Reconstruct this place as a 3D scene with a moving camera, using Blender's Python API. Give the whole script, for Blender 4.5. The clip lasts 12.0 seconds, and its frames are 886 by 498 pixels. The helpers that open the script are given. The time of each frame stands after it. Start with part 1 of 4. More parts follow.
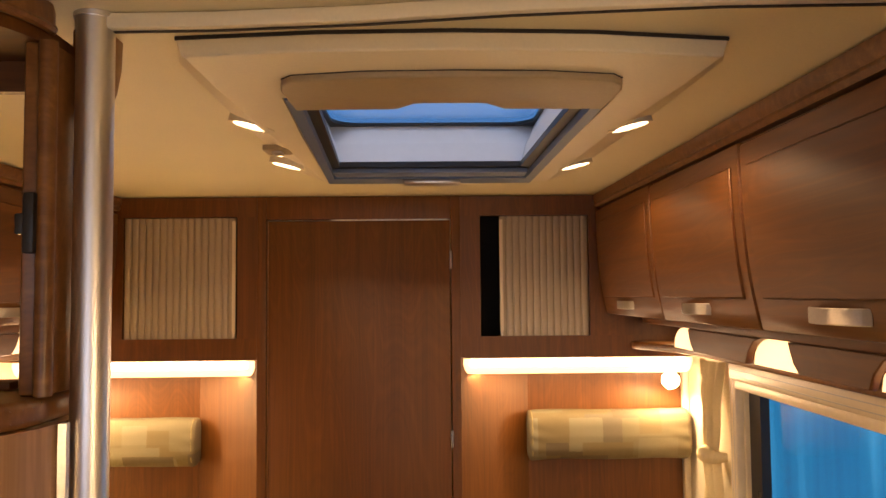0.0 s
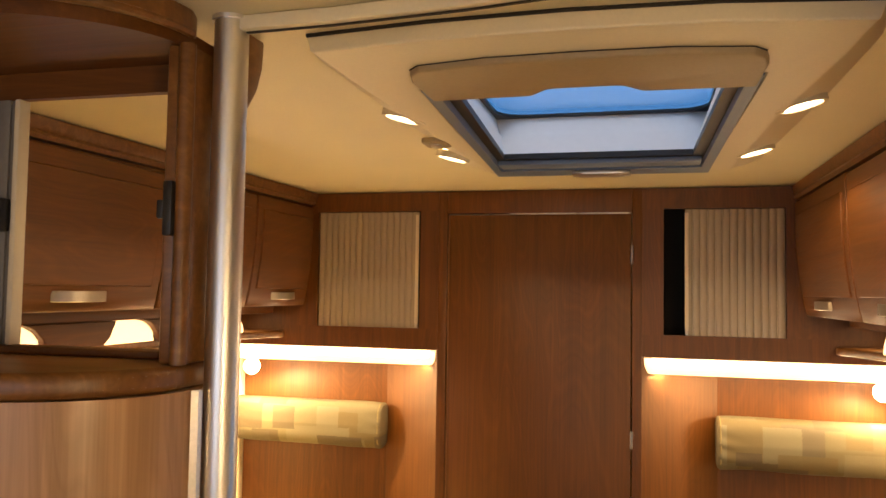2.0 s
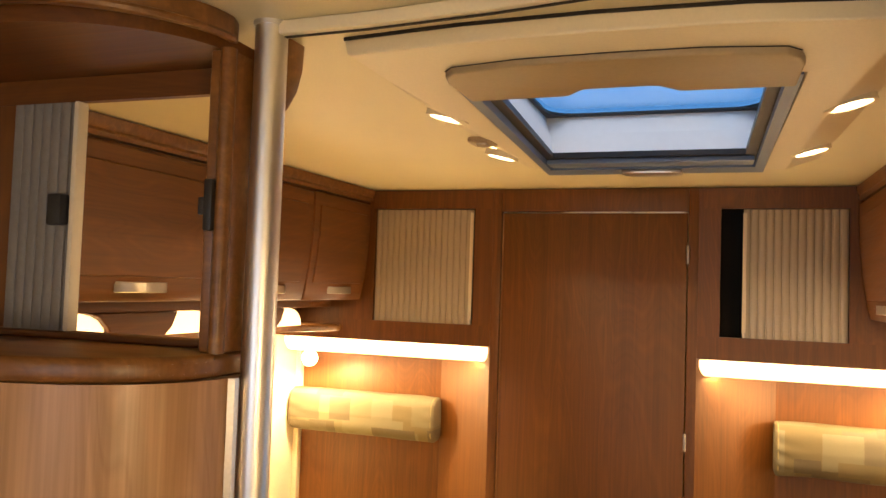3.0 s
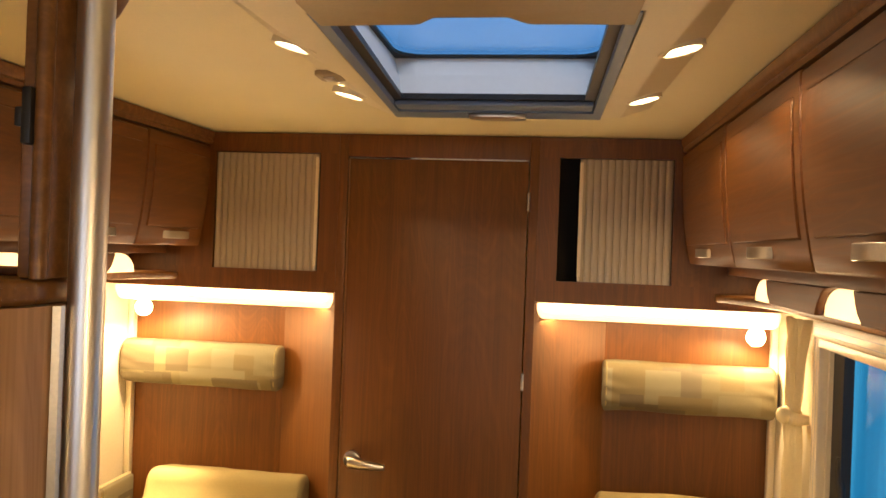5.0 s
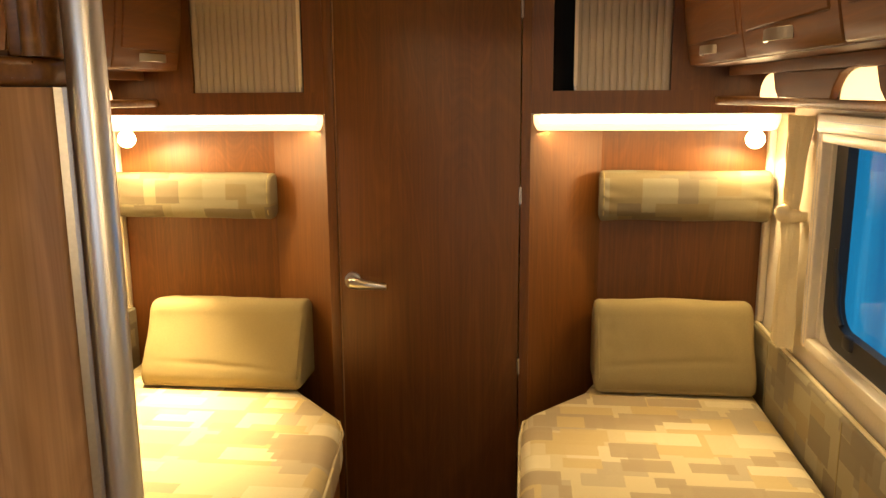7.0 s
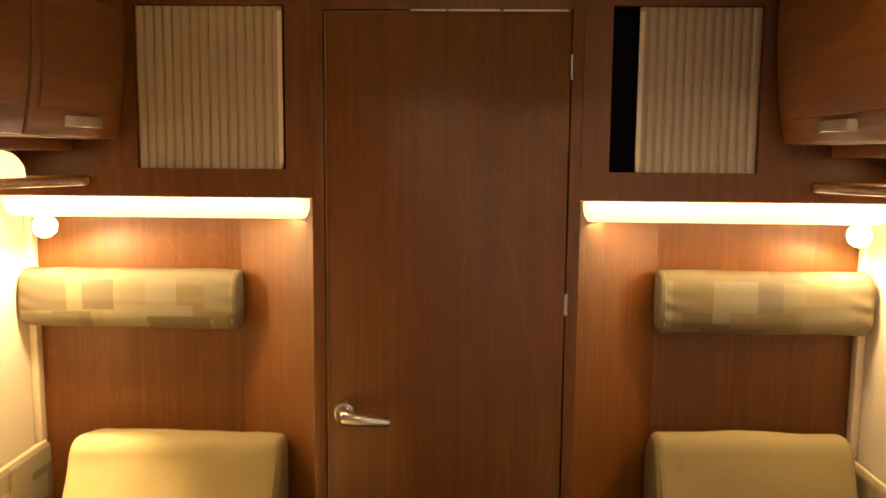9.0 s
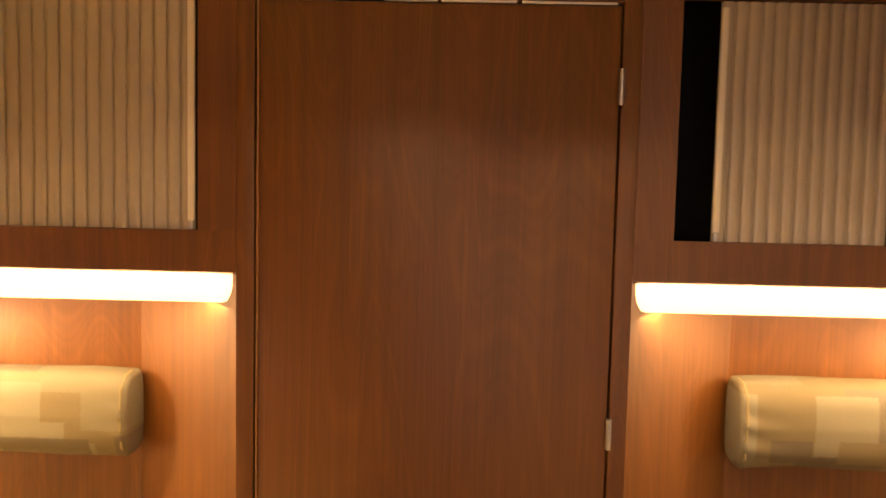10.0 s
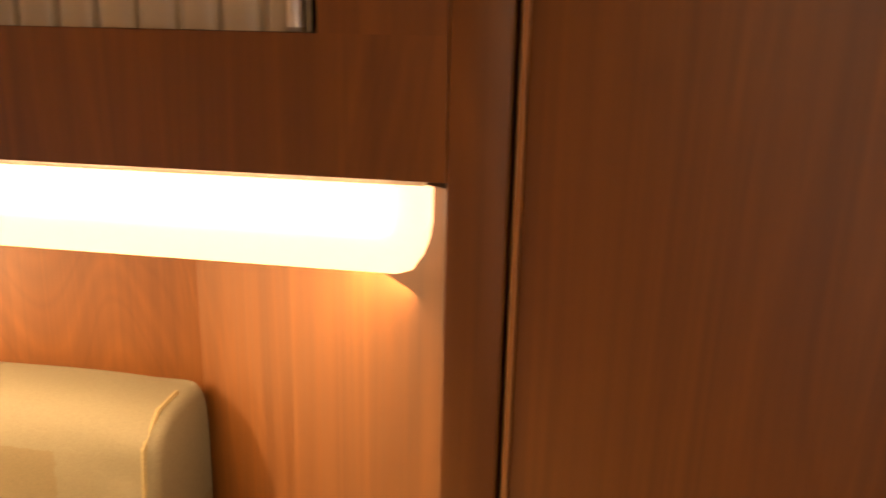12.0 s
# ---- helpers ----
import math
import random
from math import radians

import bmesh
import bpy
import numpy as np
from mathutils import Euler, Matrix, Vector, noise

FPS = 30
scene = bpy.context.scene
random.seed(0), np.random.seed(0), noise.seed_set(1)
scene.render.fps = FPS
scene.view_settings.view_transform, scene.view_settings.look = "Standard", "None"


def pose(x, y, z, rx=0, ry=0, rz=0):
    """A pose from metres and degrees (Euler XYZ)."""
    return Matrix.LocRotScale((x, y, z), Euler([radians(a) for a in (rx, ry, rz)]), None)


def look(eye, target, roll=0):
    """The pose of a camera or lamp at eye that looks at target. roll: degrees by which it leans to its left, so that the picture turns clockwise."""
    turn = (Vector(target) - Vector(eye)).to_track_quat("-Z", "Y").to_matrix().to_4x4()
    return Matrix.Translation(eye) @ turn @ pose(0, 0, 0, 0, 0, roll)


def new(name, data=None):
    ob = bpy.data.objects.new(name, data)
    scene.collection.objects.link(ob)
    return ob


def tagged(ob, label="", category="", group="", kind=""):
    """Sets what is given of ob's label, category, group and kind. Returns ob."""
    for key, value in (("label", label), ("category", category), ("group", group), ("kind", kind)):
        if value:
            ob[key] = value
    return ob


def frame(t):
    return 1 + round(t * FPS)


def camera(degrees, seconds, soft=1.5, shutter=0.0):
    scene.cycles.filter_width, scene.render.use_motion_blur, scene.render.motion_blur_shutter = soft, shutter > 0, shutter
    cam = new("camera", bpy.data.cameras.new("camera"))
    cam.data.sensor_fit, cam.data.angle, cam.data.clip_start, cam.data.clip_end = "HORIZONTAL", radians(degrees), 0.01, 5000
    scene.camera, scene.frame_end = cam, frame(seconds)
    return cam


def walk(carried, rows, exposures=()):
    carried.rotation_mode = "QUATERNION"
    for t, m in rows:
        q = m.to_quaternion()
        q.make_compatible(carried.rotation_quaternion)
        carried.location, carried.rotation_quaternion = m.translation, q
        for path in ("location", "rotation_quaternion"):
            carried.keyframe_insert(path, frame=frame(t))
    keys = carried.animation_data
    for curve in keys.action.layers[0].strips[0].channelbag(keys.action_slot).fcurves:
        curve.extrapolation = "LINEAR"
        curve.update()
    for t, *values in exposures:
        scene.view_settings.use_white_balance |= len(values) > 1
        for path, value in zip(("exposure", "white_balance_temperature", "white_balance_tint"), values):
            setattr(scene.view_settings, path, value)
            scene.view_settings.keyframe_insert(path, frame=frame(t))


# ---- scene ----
cam = camera(58.1, 12.0, soft=1.5, shutter=0.25)
PATH = [
    (0, (0.219, -2.445, 1.695), (0.251, -0.449, 1.808), -0.5),
    (0.5, (0.232, -2.446, 1.692), (0.188, -0.452, 1.836), 0.1),
    (1, (0.287, -2.441, 1.689), (0.055, -0.459, 1.819), 0.7),
    (1.5, (0.332, -2.424, 1.688), (-0.086, -0.472, 1.809), 0.8),
    (2, (0.329, -2.424, 1.683), (-0.17, -0.49, 1.789), 0.9),
    (2.5, (0.337, -2.436, 1.684), (-0.252, -0.527, 1.786), 1.4),
    (3, (0.379, -2.432, 1.684), (-0.284, -0.548, 1.778), 1.9),
    (3.5, (0.39, -2.424, 1.686), (-0.199, -0.514, 1.77), 2.1),
    (5.5, (0.361, -2.418, 1.636), (0.123, -0.434, 1.552), 1.6),
    (6, (0.354, -2.406, 1.622), (0.112, -0.433, 1.401), 0.7),
    (6.5, (0.347, -2.425, 1.571), (0.102, -0.471, 1.225), -0.1),
    (6.7, (0.334, -2.412, 1.57), (0.099, -0.465, 1.18), -0.3),
    (8.3, (0.206, -2.211, 1.554), (0.081, -0.25, 1.183), 0.4),
    (8.5, (0.185, -2.134, 1.558), (0.063, -0.164, 1.237), 0.7),
    (9, (0.052, -1.843, 1.603), (-0.01, 0.142, 1.367), 0.5),
    (9.5, (0.014, -1.558, 1.623), (0.011, 0.434, 1.442), 1.3),
    (10, (0.026, -1.242, 1.638), (0.006, 0.752, 1.488), 1.3),
    (10.2, (0.024, -1.117, 1.634), (-0.04, 0.879, 1.523), 1.22),
    (10.5, (-0.01, -0.941, 1.627), (-0.129, 1.053, 1.521), 1.5),
    (10.8, (-0.101, -0.754, 1.635), (-0.241, 1.24, 1.567), 2.33),
    (11, (-0.142, -0.647, 1.639), (-0.29, 1.34, 1.464), 2.8),
    (11.2, (-0.148, -0.504, 1.616), (-0.372, 1.467, 1.36), 2.5),
    (11.5, (-0.154, -0.37, 1.57), (-0.435, 1.581, 1.229), 1.3),
    (11.7, (-0.181, -0.358, 1.566), (-0.482, 1.571, 1.131), 1.17),
    (12, (-0.251, -0.355, 1.565), (-0.576, 1.55, 1.049), 1.3),
]
walk(cam, [(t, look(eye, target, roll)) for t, eye, target, roll in PATH],
     exposures=[(0, -0.08, 6600, 20), (1.5, 0.04, 6550, 13), (2.5, 0.24, 6500, 11), (3.5, 0.52, 6500, 9), (5.5, -0.04, 6500, 10), (6.5, -0.05, 6400, 6),
                (8.5, -0.30, 6350, 6), (9.5, 0.0, 6800, 20), (10.5, 0.36, 6900, 20), (11, 0.42, 6700, 20), (11.5, -0.05, 6800, 18), (12, -0.15, 6600, 24)])

# ---- world and lamps ----
world = bpy.data.worlds.new("dusk_sky")
scene.world = world
world.use_nodes = True
WN = world.node_tree.nodes
# overcast dusk: blue low down, paler and brighter overhead
WN["Background"].inputs[1].default_value = 1.1
sky_axis = WN.new("ShaderNodeSeparateXYZ")
sky_tone = WN.new("ShaderNodeValToRGB")
sky_tone.color_ramp.elements.new(0.45)
for stop, (place_at, tint) in zip(sky_tone.color_ramp.elements, ((0.0, (0.085, 0.27, 0.60)), (0.45, (0.095, 0.29, 0.62)), (1.0, (1.15, 1.12, 1.16)))):
    stop.position, stop.color = place_at, (*tint, 1)
world.node_tree.links.new(WN.new("ShaderNodeTexCoord").outputs["Generated"], sky_axis.inputs[0])
world.node_tree.links.new(sky_axis.outputs[2], sky_tone.inputs[0])
world.node_tree.links.new(sky_tone.outputs[0], WN["Background"].inputs[0])

WARM = (1.0, 0.69, 0.345)
WARMER = (1.0, 0.70, 0.33)


def area_lamp(name, m, sx, sy, watts, colour):
    data = bpy.data.lights.new(name, "AREA")
    data.shape, data.size, data.size_y, data.energy, data.color = "RECTANGLE", sx, sy, watts, colour
    ob = new(name, data)
    ob.matrix_world = m
    return ob


def spot_lamp(name, m, watts, colour, angle=120, blend=0.6, radius=0.02):
    data = bpy.data.lights.new(name, "SPOT")
    data.energy, data.color, data.spot_size, data.spot_blend, data.shadow_soft_size = watts, colour, radians(angle), blend, radius
    ob = new(name, data)
    ob.matrix_world = m
    return ob


# tube lamps over the two bed heads, reading spots, ceiling spots, dusk light from the windscreen
STRIP_W, READ_W, BEAM_W, SPOT_W, FRONT_W, POCKET_W = 2.7, 4.4, 105.0, 2.9, 6.0, 0.25
for s in (-1, 1):
    area_lamp("strip_light", look((s * 0.68, 0.030, 1.444), (s * 0.68, 0.16, 0.9)), 0.70, 0.035, STRIP_W, WARM)
    spot_lamp("reading_glow", look((s * 0.955, 0.075 if s > 0 else 0.005, 1.400), (s * 0.80, 0.02, 0.64)), READ_W * (1.6 if s > 0 else 3.2), WARMER, 178, 0.35, 0.015)
    spot_lamp("reading_beam", look((s * 0.955, 0.04, 1.402), ((0.66, -0.76, 0.64) if s > 0 else (-0.80, -0.40, 0.64))), BEAM_W * (0.42 if s > 0 else 2.4), WARMER, 66, 0.9, 0.02)
    for y in (-0.12,):
        area_lamp("shelf_light", look((s * 0.94, y, 1.598), (s * 0.92, y, 1.5)), 0.02, 0.14, POCKET_W, WARM)
SPOTS = ((-0.069, -1.156), (-0.089, -0.730), (0.552, -1.136), (0.540, -0.705))
for x, y in SPOTS:
    spot_lamp("ceiling_light", look((x, y, 1.955), (x + (0.06 if x > 0.2 else -0.06), y, 0)), SPOT_W, WARM, 150, 0.10, 0.025)
area_lamp("windscreen_light", look((0, -4.25, 1.35), (0, 0, 1.25)), 1.5, 0.7, FRONT_W, (1.0, 0.86, 0.70))
# unseen light behind the camera, added to brighten ceiling and lower cabinet
fill_data = bpy.data.lights.new("fill_light", "POINT")
fill_data.energy, fill_data.color, fill_data.shadow_soft_size = 15.0, WARM, 0.04
new("fill_light", fill_data).location = (0.90, -2.80, 1.44)


# ---- materials ----
def material(name, colour, rough=0.5, metal=0.0):
    m = bpy.data.materials.new(name)
    m.use_nodes = True
    b = m.node_tree.nodes["Principled BSDF"]
    b.inputs["Base Color"].default_value = (*colour, 1)
    b.inputs["Roughness"].default_value, b.inputs["Metallic"].default_value = rough, metal
    return m


def link(m, a, b):
    m.node_tree.links.new(a, b)


def node(m, kind, **values):
    n = m.node_tree.nodes.new(kind)
    for k, v in values.items():
        n.inputs[k.replace("_", " ")].default_value = v
    return n


def maths(m, op, a, b=0.0):
    n = m.node_tree.nodes.new("ShaderNodeMath")
    n.operation = op
    for i, v in enumerate((a, b)):
        if isinstance(v, (int, float)):
            n.inputs[i].default_value = v
        else:
            link(m, v, n.inputs[i])
    return n.outputs[0]


def ramp(m, value, *stops):
    n = m.node_tree.nodes.new("ShaderNodeValToRGB")
    e = n.color_ramp.elements
    while len(e) < len(stops):
        e.new(0.5)
    for k, (p, c) in zip(e, stops):
        k.position, k.color = p, (*c, 1)
    link(m, value, n.inputs[0])
    return n.outputs[0]


def mix(m, kind, fac, a, b):
    n = m.node_tree.nodes.new("ShaderNodeMix")
    n.data_type, n.blend_type = "RGBA", kind
    for i, v in ((0, fac), (6, a), (7, b)):
        if isinstance(v, (int, float)):
            n.inputs[i].default_value = v
        elif isinstance(v, tuple):
            n.inputs[i].default_value = (*v, 1)
        else:
            link(m, v, n.inputs[i])
    return n.outputs[2]


def bump(m, height, strength, distance=0.001):
    n = node(m, "ShaderNodeBump", Strength=strength, Distance=distance)
    link(m, height, n.inputs["Height"])
    link(m, n.outputs[0], m.node_tree.nodes["Principled BSDF"].inputs["Normal"])


def place(m, scale, shift=True):
    """Object coordinates, scaled, moved by chance from object to object."""
    co = m.node_tree.nodes.new("ShaderNodeTexCoord").outputs["Object"]
    if shift:
        info = m.node_tree.nodes.new("ShaderNodeObjectInfo").outputs["Random"]
        add = m.node_tree.nodes.new("ShaderNodeVectorMath")
        add.operation = "ADD"
        link(m, co, add.inputs[0])
        link(m, maths(m, "MULTIPLY", info, 7.0), add.inputs[1])
        co = add.outputs[0]
    mp = m.node_tree.nodes.new("ShaderNodeMapping")
    mp.inputs["Scale"].default_value = scale
    link(m, co, mp.inputs["Vector"])
    return mp.outputs[0]


def noise_of(m, vec, scale=1.0, detail=4.0, distortion=0.0):
    n = node(m, "ShaderNodeTexNoise", Scale=scale, Detail=detail, Distortion=distortion)
    link(m, vec, n.inputs["Vector"])
    return n.outputs[0]


def wood(name, axis, light, mid, dark, rough=0.46):
    m = material(name, mid, rough)
    b = m.node_tree.nodes["Principled BSDF"]

    def stretch(across, along):
        v = [across] * 3
        v["xyz".index(axis)] = along
        return tuple(v)

    fine = noise_of(m, place(m, stretch(210, 3.5)), 1, 4, 0.5)
    streak = noise_of(m, place(m, stretch(58, 0.9)), 1, 5, 0.3)
    flame = noise_of(m, place(m, stretch(5.0, 0.7)), 1, 2, 0.6)
    rings = maths(m, "PINGPONG", maths(m, "MULTIPLY", flame, 17.0), 0.5)
    c = ramp(m, streak, (0.32, dark), (0.50, mid), (0.70, light))
    c = mix(m, "MULTIPLY", 0.85, c, ramp(m, rings, (0.0, (1.0, 1.0, 1.0)), (0.07, (0.93, 0.92, 0.90)), (0.20, (0.80, 0.78, 0.74)), (0.42, (0.88, 0.87, 0.85)), (0.5, (0.76, 0.73, 0.69))))
    c = mix(m, "MULTIPLY", 0.34, c, ramp(m, fine, (0.38, (0.60, 0.54, 0.48)), (0.60, (1, 1, 1))))
    link(m, c, b.inputs["Base Color"])
    link(m, maths(m, "ADD", maths(m, "MULTIPLY", fine, 0.16), rough - 0.08), b.inputs["Roughness"])
    bump(m, fine, 0.12, 0.0005)
    return m


CH = ((0.187, 0.0650, 0.0089), (0.164, 0.0557, 0.0071), (0.140, 0.0465, 0.0056))
# paler veneer, raised further to paint in the front light on it
PALE = ((0.56, 0.34, 0.185), (0.52, 0.305, 0.16), (0.46, 0.26, 0.13))
WOOD_Z = wood("cherry_veneer_upright", "z", *CH)
WOOD_X = wood("cherry_veneer_across", "x", *CH)
WOOD_Y = wood("cherry_veneer_lengthwise", "y", *CH)
WOOD_SHELF = wood("cherry_moulding", "x", (0.26, 0.118, 0.034), (0.215, 0.092, 0.025), (0.175, 0.072, 0.019), 0.34)
WOOD_PALE = wood("pale_cherry_veneer_front_lit", "z", *PALE, 0.34)
BAND = wood("pale_edge_band", "z", (0.44, 0.23, 0.095), (0.40, 0.20, 0.08), (0.36, 0.17, 0.065), 0.4)
# near-black that stands in for shade in hollows and gaps
DARK = material("shade_black", (0.02, 0.016, 0.013), 0.8)


def mottled(name, colour, rough, scale=40, depth=0.10, bumps=0.1, size=0.001, metal=0.0):
    m = material(name, colour, rough, metal)
    b = m.node_tree.nodes["Principled BSDF"]
    fine = noise_of(m, place(m, (scale,) * 3), 1, 4)
    wide = noise_of(m, place(m, (3,) * 3), 1, 3)
    c = mix(m, "MULTIPLY", 1.0, colour, ramp(m, fine, (0.35, (1 - depth,) * 3), (0.65, (1, 1, 1))))
    c = mix(m, "MULTIPLY", 1.0, c, ramp(m, wide, (0.3, (1 - depth,) * 3), (0.7, (1, 1, 1))))
    link(m, c, b.inputs["Base Color"])
    link(m, maths(m, "ADD", maths(m, "MULTIPLY", wide, 0.12), rough - 0.06), b.inputs["Roughness"])
    bump(m, fine, bumps, size)
    return m


CEILING = mottled("cream_ceiling_lining", (0.82, 0.745, 0.51), 0.5, 350, 0.05, 0.08, 0.0004)
PLASTIC = mottled("cream_moulded_plastic", (0.82, 0.74, 0.55), 0.45, 240, 0.04, 0.10, 0.0003)
BLIND = mottled("tan_blind_plastic", (0.40, 0.31, 0.185), 0.5, 200, 0.06, 0.1, 0.0004)
WALL = mottled("cream_wall_laminate", (0.78, 0.70, 0.55), 0.45, 120, 0.05, 0.05, 0.0004)
FRAME = mottled("cream_frame_plastic", (0.76, 0.68, 0.54), 0.38, 90, 0.04, 0.04, 0.0003)
GREY = mottled("grey_plastic", (0.52, 0.52, 0.55), 0.45, 120, 0.06, 0.06, 0.0003)
SHAFT = mottled("pale_grey_shaft_plastic", (0.86, 0.84, 0.83), 0.5, 60, 0.02, 0.05, 0.0004)
# the sky's reflection is put into this grey as a blue tint
FRAME_GREY = mottled("sky_tinted_grey_plastic", (0.14, 0.20, 0.34), 0.35, 120, 0.05, 0.05, 0.0003)
TAMBOUR = mottled("dull_grey_plastic", (0.21, 0.20, 0.195), 0.5, 120, 0.08, 0.06, 0.0003)
BLACK = mottled("black_rubber", (0.018, 0.018, 0.020), 0.45, 140, 0.2, 0.1, 0.0004)
CHROME = mottled("brushed_chrome", (0.83, 0.82, 0.82), 0.36, 200, 0.02, 0.01, 0.0002, 1.0)
STEEL = mottled("satin_nickel", (0.70, 0.66, 0.60), 0.30, 220, 0.08, 0.04, 0.0002, 1.0)
FLOOR = wood("vinyl_floor", "y", (0.30, 0.2, 0.12), (0.24, 0.15, 0.09), (0.17, 0.10, 0.06), 0.4)
PILLOW = mottled("khaki_cotton", (0.33, 0.255, 0.110), 0.85, 500, 0.16, 0.35, 0.0008)
CURTAIN = mottled("cream_curtain_cloth", (0.80, 0.68, 0.42), 0.8, 450, 0.12, 0.3, 0.0006)


def cloth_patches(name, axes, tone=1.0):
    """Woven patchwork of cream, straw and grey-brown blocks of uneven size; tone below 1 shades the cloth."""
    m = material(name, (0.5, 0.42, 0.25), 0.85)
    b = m.node_tree.nodes["Principled BSDF"]
    sep = m.node_tree.nodes.new("ShaderNodeSeparateXYZ")
    link(m, place(m, (1, 1, 1)), sep.inputs[0])
    u, v = sep.outputs[axes[0]], sep.outputs[axes[1]]

    frayed = noise_of(m, place(m, (160,) * 3), 1, 2)
    u = maths(m, "ADD", u, maths(m, "MULTIPLY", frayed, 0.006))
    v = maths(m, "ADD", v, maths(m, "MULTIPLY", frayed, 0.005))

    def patches(w, h, salt):
        """A rectangle of chance size in each cell of a jogged grid: its mask and its chance value."""
        y = maths(m, "DIVIDE", v, h)
        row = maths(m, "FLOOR", y)
        jog = m.node_tree.nodes.new("ShaderNodeTexWhiteNoise")
        jog.noise_dimensions = "1D"
        link(m, maths(m, "ADD", row, salt), jog.inputs["W"])
        x = maths(m, "ADD", maths(m, "DIVIDE", u, w), maths(m, "MULTIPLY", jog.outputs[0], 5))
        pick = m.node_tree.nodes.new("ShaderNodeTexWhiteNoise")
        pick.noise_dimensions = "2D"
        xy = m.node_tree.nodes.new("ShaderNodeCombineXYZ")
        link(m, maths(m, "ADD", maths(m, "FLOOR", x), salt), xy.inputs[0])
        link(m, row, xy.inputs[1])
        link(m, xy.outputs[0], pick.inputs["Vector"])
        size = m.node_tree.nodes.new("ShaderNodeSeparateColor")
        link(m, pick.outputs["Color"], size.inputs[0])
        dx = maths(m, "ABSOLUTE", maths(m, "SUBTRACT", maths(m, "FRACT", x), 0.5))
        dy = maths(m, "ABSOLUTE", maths(m, "SUBTRACT", maths(m, "FRACT", y), 0.5))
        inx = maths(m, "LESS_THAN", dx, maths(m, "ADD", maths(m, "MULTIPLY", size.outputs[0], 0.32), 0.22))
        iny = maths(m, "LESS_THAN", dy, maths(m, "ADD", maths(m, "MULTIPLY", size.outputs[1], 0.32), 0.22))
        return maths(m, "MULTIPLY", inx, iny), size.outputs[2]

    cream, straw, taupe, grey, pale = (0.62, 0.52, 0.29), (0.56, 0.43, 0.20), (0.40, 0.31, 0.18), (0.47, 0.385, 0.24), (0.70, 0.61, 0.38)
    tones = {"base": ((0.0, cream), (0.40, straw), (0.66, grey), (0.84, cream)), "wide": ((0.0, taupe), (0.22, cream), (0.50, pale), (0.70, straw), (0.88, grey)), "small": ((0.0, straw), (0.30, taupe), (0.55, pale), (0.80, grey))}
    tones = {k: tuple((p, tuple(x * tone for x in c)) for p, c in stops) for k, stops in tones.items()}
    col = None
    for w, h, salt, kind in ((0.19, 0.125, 3.0, "base"), (0.155, 0.105, 11.0, "wide"), (0.23, 0.15, 23.0, "wide"), (0.16, 0.085, 41.0, "small")):
        inside, chance = patches(w, h, salt)
        out = ramp(m, chance, *tones[kind])
        out.node.color_ramp.interpolation = "CONSTANT"
        if col is None:
            col = out
        else:
            keep = maths(m, "MULTIPLY", inside, maths(m, "GREATER_THAN", maths(m, "FRACT", maths(m, "MULTIPLY", chance, 7.3)), 0.35))
            col = mix(m, "MIX", maths(m, "MULTIPLY", keep, 0.9), col, out)
    weave = noise_of(m, place(m, (700,) * 3), 1, 3)
    col = mix(m, "MULTIPLY", 0.5, col, ramp(m, weave, (0.3, (0.72, 0.72, 0.72)), (0.65, (1, 1, 1))))
    link(m, col, b.inputs["Base Color"])
    bump(m, weave, 0.25, 0.0006)
    return m


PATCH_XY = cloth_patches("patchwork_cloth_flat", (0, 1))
# same cloth, darkened to stand in for duller light on bolsters and pads
PATCH_XZ = cloth_patches("patchwork_cloth_front_shaded", (0, 2), 0.30)
PATCH_YZ = cloth_patches("patchwork_cloth_side_shaded", (1, 2), 0.45)


def glow(name, colour, strength):
    m = material(name, (0.8, 0.8, 0.8), 0.4)
    b = m.node_tree.nodes["Principled BSDF"]
    b.inputs["Emission Color"].default_value = (*colour, 1)
    b.inputs["Emission Strength"].default_value = strength
    return m


STRIP = glow("lit_tube_cover", (1.0, 0.60, 0.27), 2.6)
TUBE = glow("lit_tube", (1.0, 0.70, 0.40), 14.0)
BULB = glow("lit_bulb", (1.0, 0.66, 0.32), 60.0)
POCKET = glow("lit_shelf_insert", (1.0, 0.62, 0.27), 2.2)
SPOT = glow("lit_spot_glass", (1.0, 0.72, 0.42), 8.0)


def glass(name, colour, rough=0.0):
    m = material(name, colour, rough)
    m.node_tree.nodes["Principled BSDF"].inputs["Transmission Weight"].default_value = 1.0
    m.node_tree.nodes["Principled BSDF"].inputs["IOR"].default_value = 1.2
    return m


PANE = glass("window_acrylic", (0.85, 0.93, 1.0))


def ribbed():
    """Grey-beige translucent plastic of the sliding doors."""
    m = mottled("ribbed_grey_beige_plastic", (0.43, 0.355, 0.26), 0.30, 90, 0.02, 0.02, 0.0002)
    b = m.node_tree.nodes["Principled BSDF"]
    b.inputs["Coat Weight"].default_value = 0.4
    b.inputs["Coat Roughness"].default_value = 0.12
    return m


RIB = ribbed()


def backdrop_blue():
    # black base with blue emission: dusk light on the tarpaulin is painted in
    m = material("glowing_tarpaulin_blue", (0.0, 0.0, 0.0), 1.0)
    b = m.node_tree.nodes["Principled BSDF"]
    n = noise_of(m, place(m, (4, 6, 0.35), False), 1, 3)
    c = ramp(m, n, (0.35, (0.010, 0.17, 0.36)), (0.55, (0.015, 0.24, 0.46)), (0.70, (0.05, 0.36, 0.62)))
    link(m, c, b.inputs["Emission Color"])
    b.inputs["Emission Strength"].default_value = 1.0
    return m


